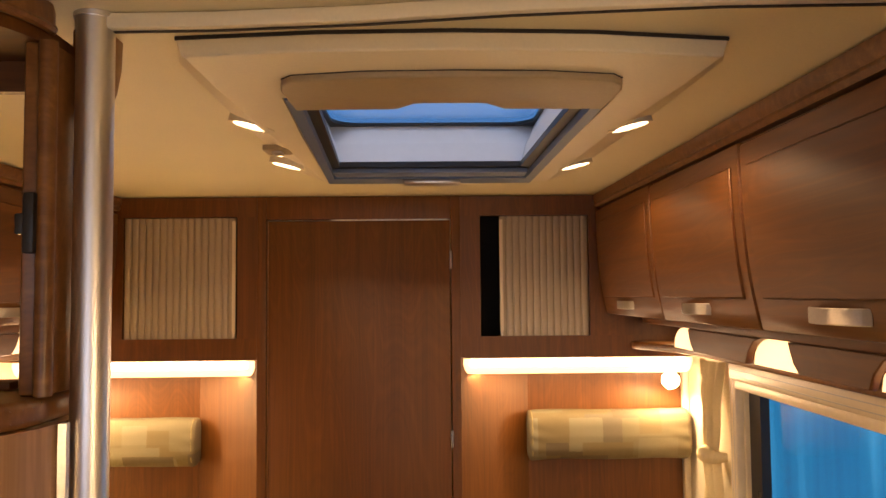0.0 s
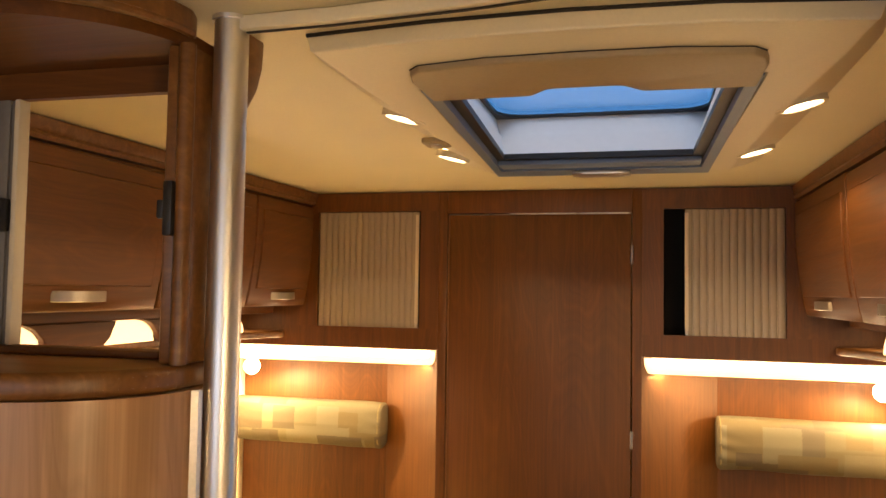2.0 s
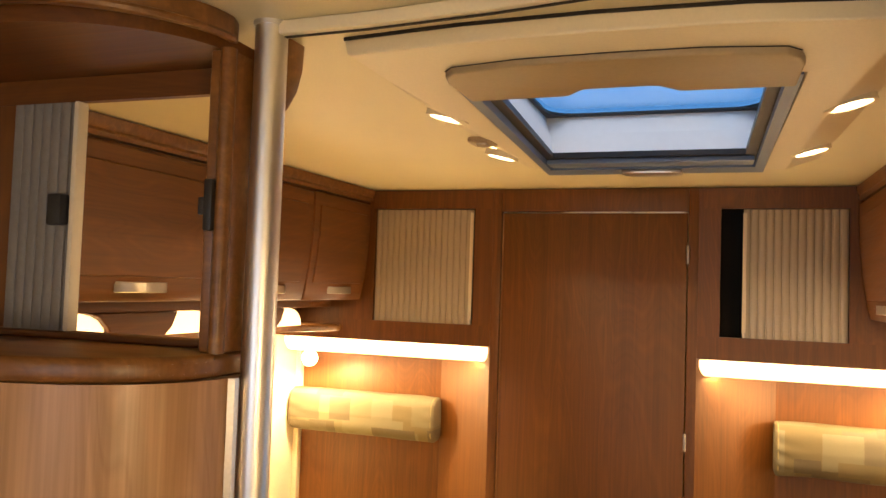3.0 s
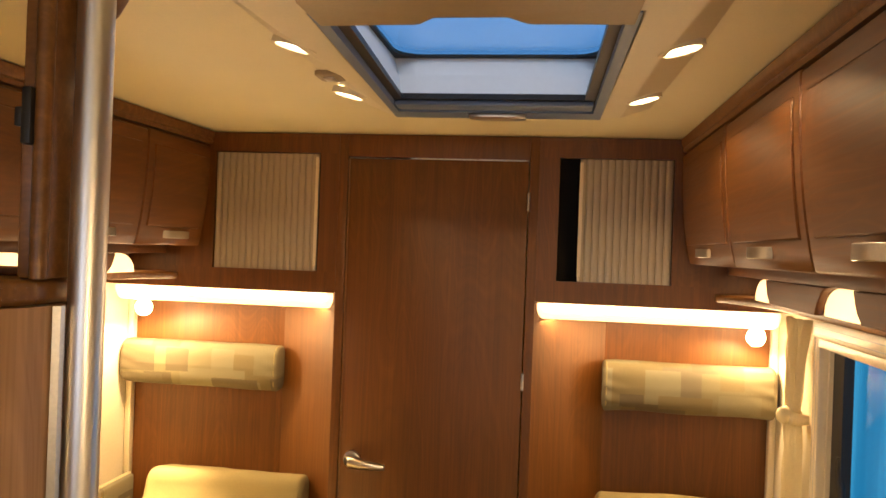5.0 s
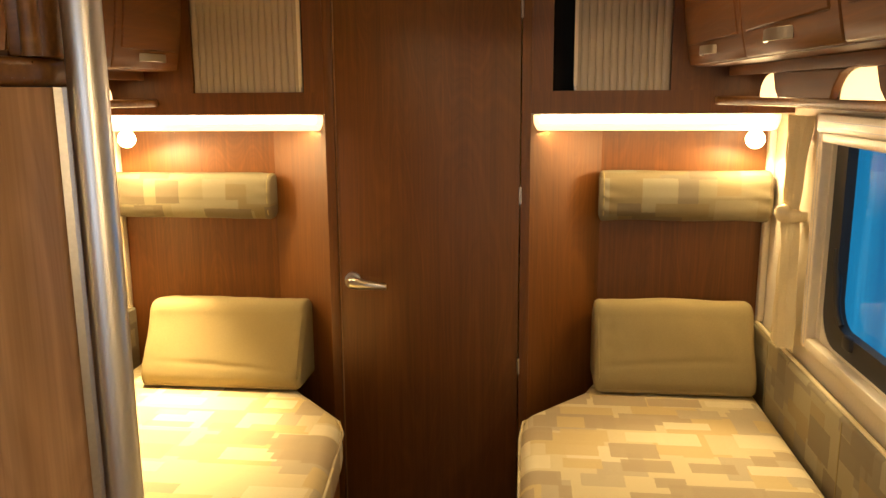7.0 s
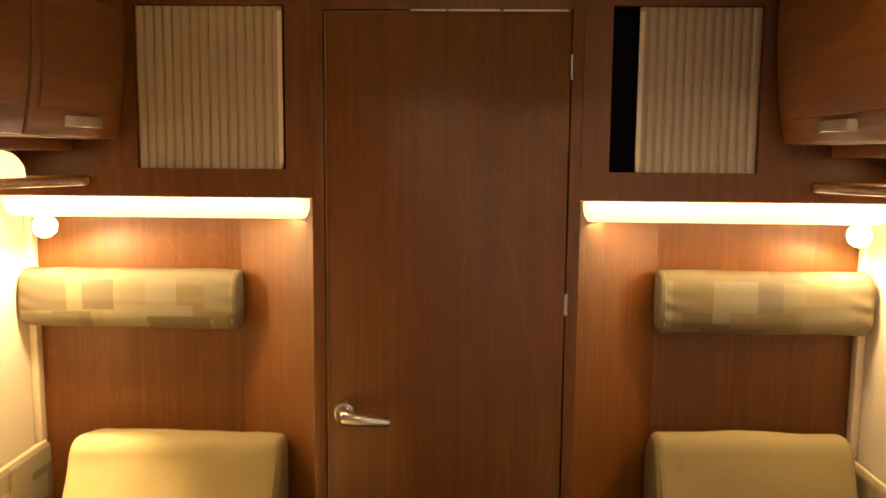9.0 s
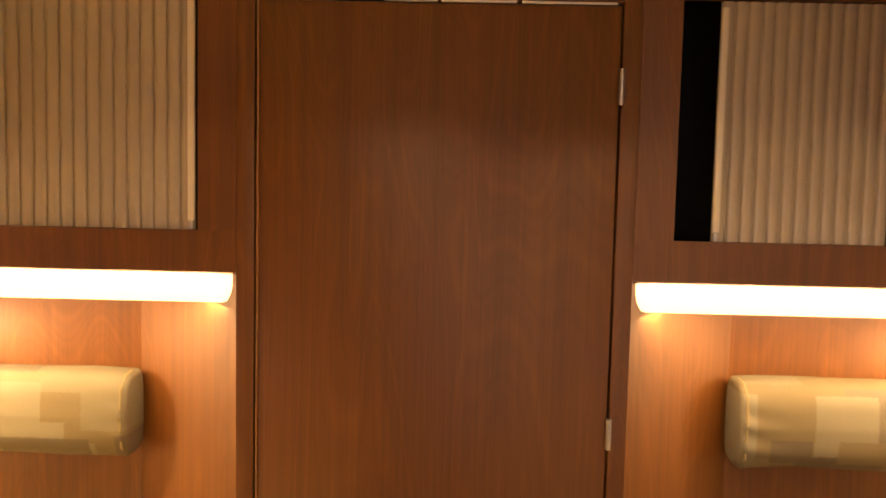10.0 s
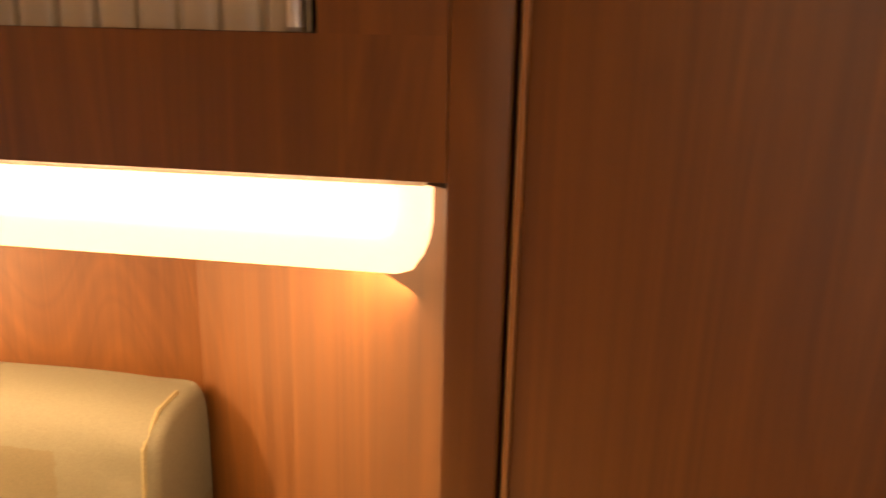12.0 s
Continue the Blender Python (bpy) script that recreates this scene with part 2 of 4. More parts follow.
BLUE = backdrop_blue()

# ---- mesh helpers ----
ORIGIN = {}


def finish(bm, smooth=40):
    bmesh.ops.recalc_face_normals(bm, faces=bm.faces)
    me = bpy.data.meshes.new("mesh")
    bm.to_mesh(me)
    bm.free()
    if smooth:
        for p in me.polygons:
            p.use_smooth = True
        me.set_sharp_from_angle(angle=radians(smooth))
    return me


def thing(name, at, label, category, group=""):
    ob = new(name)
    ob.location = at
    ORIGIN[ob] = Vector(at)
    return tagged(ob, label, category, group)


def part(name, bm, mat, parent, label=""):
    """Links a bmesh, drawn in world metres, as one mesh under its thing or part."""
    bmesh.ops.translate(bm, verts=bm.verts, vec=-ORIGIN[parent])
    me = finish(bm)
    me.materials.append(mat)
    ob = new(name, me)
    ob.parent = parent
    ORIGIN[ob] = ORIGIN[parent]
    return tagged(ob, label)


def solid(name, bm, mat, label="", category="", kind=""):
    """A top-level mesh, drawn in world metres."""
    me = finish(bm)
    me.materials.append(mat)
    ob = new(name, me)
    ORIGIN[ob] = Vector((0, 0, 0))
    return tagged(ob, label, category, "", kind)


def structure(name, bm, mat, label=""):
    return solid(name, bm, mat, label, "", "structure")


def box(x0, x1, y0, y1, z0, z1, bevel=0.0, bm=None, seg=2):
    bm = bm or bmesh.new()
    vs = [bm.verts.new((x, y, z)) for z in (z0, z1) for y in (y0, y1) for x in (x0, x1)]
    fs = [bm.faces.new([vs[i] for i in f]) for f in ((0, 2, 3, 1), (4, 5, 7, 6), (0, 1, 5, 4), (2, 6, 7, 3), (0, 4, 6, 2), (1, 3, 7, 5))]
    if bevel:
        bmesh.ops.bevel(bm, geom=list({e for f in fs for e in f.edges}), offset=bevel, segments=seg, affect="EDGES", profile=0.5)
    return bm


def prism(pts, axis, a, b, bevel=0.0, seg=2, bm=None):
    """A polygon in the other two axes (in xyz order), drawn out along an axis from a to b."""
    bm = bm or bmesh.new()
    k = "xyz".index(axis)

    def at(p, d):
        q = list(p)
        q.insert(k, d)
        return q

    lo, hi = [bm.verts.new(at(p, a)) for p in pts], [bm.verts.new(at(p, b)) for p in pts]
    n = len(pts)
    fs = [bm.faces.new(lo), bm.faces.new(hi)] + [bm.faces.new((lo[i], lo[(i + 1) % n], hi[(i + 1) % n], hi[i])) for i in range(n)]
    if bevel:
        bmesh.ops.recalc_face_normals(bm, faces=fs)
        bmesh.ops.bevel(bm, geom=list({e for f in fs for e in f.edges}), offset=bevel, segments=seg, affect="EDGES", profile=0.5)
    return bm


def rod(p, q, r, r2=None, n=20, bm=None):
    bm = bm or bmesh.new()
    p, q = Vector(p), Vector(q)
    m = Matrix.Translation((p + q) / 2) @ (q - p).to_track_quat("Z", "Y").to_matrix().to_4x4()
    bmesh.ops.create_cone(bm, cap_ends=True, segments=n, radius1=r, radius2=r if r2 is None else r2, depth=(q - p).length, matrix=m)
    return bm


def tube(points, r, n=10, bm=None):
    """A round bar along points; r one radius or one for each point."""
    bm = bm or bmesh.new()
    pts = [Vector(p) for p in points]
    rs = r if isinstance(r, (list, tuple)) else [r] * len(pts)
    loops = []
    for i, p in enumerate(pts):
        d = (pts[min(i + 1, len(pts) - 1)] - pts[max(i - 1, 0)]).normalized()
        q = d.to_track_quat("Z", "Y").to_matrix()
        loops.append([bm.verts.new(p + q @ Vector((rs[i] * math.cos(6.2832 * j / n), rs[i] * math.sin(6.2832 * j / n), 0))) for j in range(n)])
    for a, b in zip(loops, loops[1:]):
        for j in range(n):
            bm.faces.new((a[j], a[(j + 1) % n], b[(j + 1) % n], b[j]))
    bm.faces.new(loops[0])
    bm.faces.new(loops[-1])
    return bm


def round_rect(x0, x1, y0, y1, r, n=6, k=8):
    """A rectangle's outline with round corners, in (4 * (n + k)) points."""
    out = []
    for i, (cx, cy) in enumerate(((x1 - r, y0 + r), (x1 - r, y1 - r), (x0 + r, y1 - r), (x0 + r, y0 + r))):
        arc = [(cx + r * math.cos(a), cy + r * math.sin(a)) for a in (math.pi / 2 * (i - 1 + j / n) for j in range(n + 1))]
        nx, ny = ((x1 - r, y1 - r), (x0 + r, y1 - r), (x0 + r, y0 + r), (x1 - r, y0 + r))[i]
        a1 = (nx + r * math.cos(math.pi / 2 * i), ny + r * math.sin(math.pi / 2 * i))
        out += arc + [tuple(np.array(arc[-1]) + (np.array(a1) - arc[-1]) * j / k) for j in range(1, k)]
    return out


def ring(outer, inner, axis, a, b):
    """A frame between two outlines of as many points, drawn out along an axis; a and b may be functions of the point."""
    bm = bmesh.new()
    k = "xyz".index(axis)

    def at(p, d):
        q = list(p)
        q.insert(k, d(p) if callable(d) else d)
        return bm.verts.new(q)

    loops = [[at(p, d) for p in pts] for pts, d in ((outer, a), (outer, b), (inner, b), (inner, a))]
    n = len(outer)
    for i in range(4):
        u, w = loops[i], loops[(i + 1) % 4]
        for j in range(n):
            bm.faces.new((u[j], u[(j + 1) % n], w[(j + 1) % n], w[j]))
    return bm


# ---- structure ----
L, R, BACK, FRONT, TOP = -1.09, 1.06, 0.19, -4.3, 2.0


def roof(y):
    """Height of the ceiling, which falls a little towards the front."""
    return 2.0 + 0.009 * min(0.0, y)


structure("floor", box(L - 0.04, R + 0.04, FRONT - 0.04, 0.9, -0.04, 0.0), FLOOR, "brown wood-look vinyl floor")

HX0, HX1, HY0, HY1 = -0.030, 0.485, -1.45, -0.620
bm = bmesh.new()
for xa, xb, ya, yb in ((L - 0.04, HX0, FRONT - 0.04, 0.9), (HX1, R + 0.04, FRONT - 0.04, 0.9), (HX0, HX1, FRONT - 0.04, HY0), (HX0, HX1, HY1, 0.9)):
    ys = sorted({ya, yb, *(y for y in (0.0,) if ya < y < yb)})
    for y0, y1 in zip(ys, ys[1:]):
        vs = [bm.verts.new((x, y, roof(y) + h)) for h in (0, 0.06) for y in (y0, y1) for x in (xa, xb)]
        for f in ((0, 2, 3, 1), (4, 5, 7, 6), (0, 1, 5, 4), (2, 6, 7, 3), (0, 4, 6, 2), (1, 3, 7, 5)):
            bm.faces.new([vs[k] for k in f])
structure("ceiling", bm, CEILING, "smooth cream caravan ceiling lining")

WY0, WY1, WZ0, WZ1 = -1.45, -0.315, 0.93, 1.46


def side_wall(name, x, out):
    a, b = sorted((x, x + out * 0.035))
    bm = box(a, b, FRONT, WY0, 0, TOP - 0.008)
    box(a, b, WY1, 0.9, 0, TOP, bm=bm)
    box(a, b, WY0, WY1, 0, WZ0, bm=bm)
    box(a, b, WY0, WY1, WZ1, TOP - 0.005, bm=bm)
    return structure(name, bm, WALL, "cream laminate side wall with a window opening")


side_wall("wall_east", R, 1)
side_wall("wall_west", L, -1)
structure("wall_north", box(L, R, 0.86, 0.9, 0, TOP), WALL, "plain end wall behind the bathroom door")
bm = box(L, R, FRONT - 0.04, FRONT, 0, 0.95)
box(L, R, FRONT - 0.04, FRONT, 1.75, TOP - 0.01, bm=bm)
box(L, -0.85, FRONT - 0.04, FRONT, 0.95, 1.75, bm=bm)
box(0.85, R, FRONT - 0.04, FRONT, 0.95, 1.75, bm=bm)
structure("wall_south", bm, WALL, "plain front wall with a windscreen opening")


def bed_head(s, name):
    """Splayed cheek and bed-head panel of one side, of upright veneer."""
    cheek = [(s * 0.311, 0.002), (s * 0.535, BACK), (s * 0.535, BACK + 0.018), (s * 0.311, 0.022)]
    side = R if s > 0 else L
    p = structure(name, prism(cheek, "z", 0.0, 1.497), WOOD_Z, "splayed cherry veneer panel beside the bed")
    structure("wall_bed_head", box(min(s * 0.535, side), max(s * 0.535, side), BACK, BACK + 0.018, 0, 1.60), WOOD_Z, "cherry veneer panel at the bed head")


bed_head(-1, "wall_cheek_west")
bed_head(1, "wall_cheek_east")

# partition with the bathroom door: posts, rail over the door
for s in (-1, 1):
    structure("trim", box(min(s * 0.2825, s * 0.311), max(s * 0.2825, s * 0.311), 0.0, 0.03, 0, TOP - 0.002, 0.0015), WOOD_Z, "narrow cherry door post")
structure("trim", box(-0.2825, 0.2825, 0.0, 0.03, 1.927, TOP - 0.002, 0.0015), WOOD_Z, "cherry rail over the door")
structure("trim", box(-0.2825, 0.2825, 0.024, 0.05, 1.90, 1.927), FRAME, "pale strip in the gap over the door")


def bathroom_door():
    d = structure("door_1", box(-0.2765, 0.2795, 0.004, 0.023, 0.03, 1.9225, 0.0012), WOOD_Z, "closed cherry veneer door with a lever handle")
    rose = part("door_handle", prism(round_rect(-0.262, -0.212, 0.960, 1.012, 0.024, 6, 1), "y", -0.008, 0.006, 0.002), STEEL, d, "satin nickel lever handle")
    part("lever", tube([(-0.238, -0.004, 0.987), (-0.238, -0.03, 0.988), (-0.230, -0.041, 0.987), (-0.205, -0.044, 0.984), (-0.165, -0.044, 0.980), (-0.125, -0.042, 0.977)],
                       [0.017, 0.017, 0.0185, 0.0165, 0.0125, 0.009], 16), STEEL, rose)
    for z, h in ((1.800, 0.055), (1.257, 0.05), (0.72, 0.05)):
        part("hinge", rod((0.2815, -0.003, z - h / 2), (0.2815, -0.003, z + h / 2), 0.0045, n=10), STEEL, d, "satin metal hinge barrel")
    part("edge_band", box(-0.2795, -0.2766, 0.0018, 0.0225, 0.03, 1.9225), BAND, d, "pale edge band of the door")
    for x0, x1 in ((-0.085, -0.003), (0.003, 0.118), (0.126, 0.272)):
        part("edge_strip", box(x0, x1, -0.0015, 0.008, 1.9228, 1.9266), STEEL, d, "bright metal edge strip")
    return d


bathroom_door()


# ---- cupboards over the bed heads ----
def sliding_panel(parent, x0, x1, z0, z1, y, lip):
    """Ribbed sliding door: a backing sheet, upright slats and an edge grip."""
    p = part("sliding_door", box(x0, x1, y + 0.0033, y + 0.006, z0, z1), RIB, parent, "ribbed grey-beige plastic sliding door")
    n = max(3, round((x1 - x0) / 0.0206))
    w = (x1 - x0) / n
    prof = [(-w * 0.435, 0.0032), (-w * 0.43, 0.0002), (-w * 0.36, -0.0012), (-w * 0.20, -0.0018), (w * 0.02, -0.0016), (w * 0.22, -0.0008), (w * 0.34, 0.0004), (w * 0.43, 0.0018), (w * 0.435, 0.0032)]
    me = finish(prism(prof, "z", z0, z1), 50)
    me.materials.append(RIB)
    for i in range(n):
        s = new("slat", me)
        s.parent = p
        s.location = Vector((x0 + (i + 0.5) * w, y, 0)) - ORIGIN[parent]
    gx = x1 - 0.004 if lip > 0 else x0 + 0.004
    part("grip", box(gx - 0.0055, gx + 0.0055, y - 0.0075, y - 0.001, z0 + 0.014, z1 - 0.010, 0.0025), FRAME, p, "pale edge grip")
    part("catch", rod((gx, y - 0.0045, z0 + 0.002), (gx, y - 0.0045, z0 + 0.0135), 0.0042, n=12), STEEL, p, "small round metal catch")
    return p


def head_cupboard(s):
    a, b = (0.311, 1.055) if s > 0 else (-1.085, -0.311)
    o0, o1 = (0.372, 0.707) if s > 0 else (-0.718, -0.371)
    z0, z1, zo0, zo1 = 1.500, 1.997, 1.565, 1.936
    t = thing("wall_cupboard", ((a + b) / 2, 0.1, z0), "cherry cupboard over the bed head with a half-open ribbed sliding door" if s > 0 else "cherry cupboard over the bed head with a closed ribbed sliding door", "cupboard", "cupboards over the beds")
    part("bottom_rail", box(a, b, 0.0, 0.018, z0, zo0), WOOD_Z, t)
    part("top_rail", box(a, b, 0.0, 0.018, zo1, z1), WOOD_Z, t)
    part("stile", box(a, o0, 0.0, 0.018, zo0, zo1), WOOD_Z, t)
    part("stile", box(o1, b, 0.0, 0.018, zo0, zo1), WOOD_Z, t)
    part("bottom", box(a, b, 0.018, BACK - 0.001, z0, z0 + 0.012), WOOD_X, t)
    # black sheet in place of the shade inside the cupboard
    part("back", box(a, b, BACK + 0.02, BACK + 0.03, z0, z1), DARK, t, "back sheet coloured black for the shade inside the cupboard")
    x0, x1 = (0.432, 0.707) if s > 0 else (o0, o1 - 0.005)
    sliding_panel(t, x0 + 0.001, x1 - 0.002, zo0 + 0.0004, zo1 - 0.002, 0.008, -s)
    return t


head_cupboard(-1)
head_cupboard(1)


def tube_lamp(s):
    a, b = (0.318, 1.02) if s > 0 else (-1.05, -0.318)
    t = thing("tube_lamp", ((a + b) / 2, 0.02, 1.499), "lit warm white tube lamp with rounded cover under the cupboard", "lamp", "tube lamps over the beds")
    part("base", box(a + 0.004, b - 0.004, 0.006, 0.050, 1.4968, 1.4995), FRAME, t)
    prof = [(0.004, 1.4965), (0.004, 1.470), (0.010, 1.458), (0.018, 1.4495), (0.036, 1.4495), (0.046, 1.458), (0.052, 1.470), (0.052, 1.4965)]
    bm = bmesh.new()
    loops = []
    for x, k in ((a, 0.50), (a + 0.0015, 0.68), (a + 0.005, 0.84), (a + 0.011, 0.94), (a + 0.020, 1.0), (b - 0.020, 1.0), (b - 0.011, 0.94), (b - 0.005, 0.84), (b - 0.0015, 0.68), (b, 0.50)):
        loops.append([bm.verts.new((x, y, 1.4965 + (z - 1.4965) * k)) for y, z in prof])
    for u, w in zip(loops, loops[1:]):
        for j in range(len(prof)):
            bm.faces.new((u[j], u[(j + 1) % len(prof)], w[(j + 1) % len(prof)], w[j]))
    bm.faces.new(loops[0])
    bm.faces.new(loops[-1])
    c = part("cover", bm, STRIP, t, "glowing translucent cover")
    c.visible_shadow = False
    g = part("tube", box(a + 0.022, b - 0.022, 0.0005, 0.0035, 1.474, 1.4955, 0.001), TUBE, t, "bright tube line")
    g.visible_shadow = False
    return t


tube_lamp(-1)
tube_lamp(1)


def reading_lamp(s):
    x, y, z = s * 0.957, 0.030, 1.432
    t = thing("reading_lamp", (x, y, 1.45), "small lit reading spot under the cupboard", "lamp", "reading lamps")
    part("stem", rod((x, y + 0.02, 1.452), (x, y + 0.005, z + 0.01), 0.006, n=10), STEEL, t)
    part("head", rod((x, y, z + 0.018), (x, y - 0.006, z - 0.004), 0.016, 0.026), STEEL, t)
    bm = bmesh.new()
    bmesh.ops.create_uvsphere(bm, u_segments=16, v_segments=10, radius=0.027, matrix=Matrix.Translation((x, y - 0.008, z - 0.008)))
    b = part("bulb", bm, BULB, t, "glowing bulb")
    b.visible_shadow = False
    return t


reading_lamp(-1)
reading_lamp(1)


# ---- overhead lockers ----
def locker_face(s, z):
    """Distance of the front from the middle, by height: nearly upright, drawn in at the foot."""
    u = max(0.0, min(1.0, (1.955 - z) / 0.325))
    return s * (0.737 + 0.030 * u ** 2.6)


def bowed(s, y0, y1, z0, z1, off0, off1, n=10, bevel=0.003):
    zs = [z0 + (z1 - z0) * i / n for i in range(n + 1)]
    pts = [(locker_face(s, z) - s * off1, z) for z in zs] + [(locker_face(s, z) - s * off0, z) for z in reversed(zs)]
    return prism(pts, "y", y0, y1, bevel, 1)


def locker(s, y0, y1):
    wall = R if s > 0 else L
    t = thing("overhead_locker", (s * 0.9, (y0 + y1) / 2, 1.63), "cherry overhead locker with a bowed door and satin handle", "locker", "overhead lockers")
    zs = [1.63 + 0.325 * i / 8 for i in range(9)]
    prof = [(locker_face(s, z) + s * 0.004, z) for z in zs] + [(wall, 1.955), (wall, 1.63)]
    bm = prism(prof, "y", y0 + 0.001, y1 - 0.001)
    for v in bm.verts:
        v.co.z += (roof(v.co.y) - TOP) * max(0.0, (v.co.z - 1.63) / 0.325)
    part("body", bm, WOOD_Y, t)
    d = part("door", bowed(s, y0 + 0.003, y1 - 0.003, 1.632, 1.948 + roof((y0 + y1) / 2) - TOP, -0.003, 0.012), WOOD_Y, t, "bowed cherry door")
    part("raised_panel", bowed(s, y0 + 0.035, y1 - 0.035, 1.682, 1.912 + roof((y0 + y1) / 2) - TOP, 0.010, 0.0155, 10, 0.0035), WOOD_Y, d)
    yc, z = (y0 + y1) / 2, 1.663
    x = locker_face(s, z) - s * 0.012
    yc += 0.022
    out = [(x - s * 0.022 * max(0.0, math.cos(k * math.pi / 2)) ** 0.7, yc + 0.080 * k) for k in (i / 8 for i in range(-8, 9))]
    pts = out + [(x - s * 0.017 * max(0.0, math.cos(k * math.pi / 2)) ** 0.7 + s * 0.001, yc + 0.070 * k) for k in (i / 8 for i in range(8, -9, -1))]
    part("handle", prism(pts, "z", z - 0.012, z + 0.010, 0.0012, 1), STEEL, d, "arched satin nickel handle")
    return t


for y1, y0 in ((-0.02, -0.62), (-0.62, -1.157), (-1.157, -1.72), (-1.72, -2.35), (-2.35, -3.0)):
    locker(1, y0, y1)
for y1, y0 in ((-0.02, -0.41), (-0.41, -0.83), (-0.83, -1.39), (-1.39, -1.595)):
    locker(-1, y0, y1)


def cornice(s, y0):
    wall = R if s > 0 else L
    prof = [(s * 0.731, 1.9575), (s * 0.727, 1.966), (s * 0.730, 1.972), (s * 0.724, 1.979), (s * 0.722, 1.996), (s * 0.727, 1.9985), (wall, 1.9985), (wall, 1.9575)]
    bm = prism(prof, "y", y0, -0.001)
    for v in bm.verts:
        v.co.z += roof(v.co.y) - TOP
    return structure("trim", bm, WOOD_SHELF, "dark cherry cornice moulding under the ceiling")


cornice(1, -3.0)
cornice(-1, -1.595)


def shelf_edge(y):
    """How far the light shelf's edge stands from the middle."""
    u = max(0.0, min(1.0, -y / 0.42))
    return 0.815 + 0.112 * (1 - (1 - u) ** 2.2)


def light_shelf(s, y0):
    wall = R if s > 0 else L
    t = thing("light_shelf", (s * 0.98, y0 / 2, 1.524), "cherry shelf with lit pockets under the overhead lockers", "shelf", "light shelves")
    ys = [-0.004, -0.03, -0.08, -0.14, -0.2, -0.27, -0.34, -0.42, -1.0, y0]
    edge = [(s * (shelf_edge(y) if y < -0.01 else 0.83), y) for y in ys]
    part("board", prism(edge + [(wall, y0), (wall, -0.004)], "z", 1.524, 1.547, 0.006, 3), WOOD_SHELF, t)
    part("rail", box(min(s * 0.862, s * 0.876), max(s * 0.862, s * 0.876), y0, -0.02, 1.6035, 1.6295, 0.003), WOOD_Y, t)
    gaps = ((-0.29, -0.49), (-0.82, -1.05), (-1.28, -1.50)) if s > 0 else ((-0.19, -0.36), (-0.65, -0.86), (-1.04, -1.27))
    for a, b in zip((-0.02, *(g[1] for g in gaps)), (*(g[0] for g in gaps), -1.78)):
        if a < y0:
            continue
        b = max(b, y0)
        foot = [(b + 0.004, 1.5475), (a - 0.004, 1.5475)] if a < -0.1 else [(b + 0.004, 1.5475), (a, 1.5475)]
        part("bracket", prism([(a + 0.040 if a < -0.1 else a, 1.603), (b - 0.07, 1.603), (b - 0.036, 1.594), (b - 0.010, 1.572)] + foot + ([(a + 0.020, 1.566)] if a < -0.1 else []),
                              "x", min(s * (0.86 if a < -0.1 else 0.99), s * (0.875 if a < -0.1 else 1.005)), max(s * (0.86 if a < -0.1 else 0.99), s * (0.875 if a < -0.1 else 1.005)), 0.002, 1), WOOD_Y, t, "curved dividing bracket")
    part("back_panel", box(min(wall - s * 0.005, wall - s * 0.001), max(wall - s * 0.005, wall - s * 0.001), y0, -0.02, 1.5475, 1.629), FRAME, t, "pale lit back panel")
    for g0, g1 in gaps:
        if g0 > y0:
            pts = [(g0 - 0.002, 1.5475), (g0 - 0.007, 1.569), (g0 - 0.024, 1.586), (g0 - 0.048, 1.597), (g0 - 0.080, 1.603), (g1 + 0.038, 1.603), (g1 + 0.020, 1.566), (g1, 1.5475)]
            c = part("lamp_insert", prism(pts, "x", min(s * 0.8765, s * 0.882), max(s * 0.8765, s * 0.882)), POCKET, t, "glowing translucent lamp insert")
            c.visible_shadow = False
    return t


light_shelf(1, -1.78)
light_shelf(-1, -1.595)


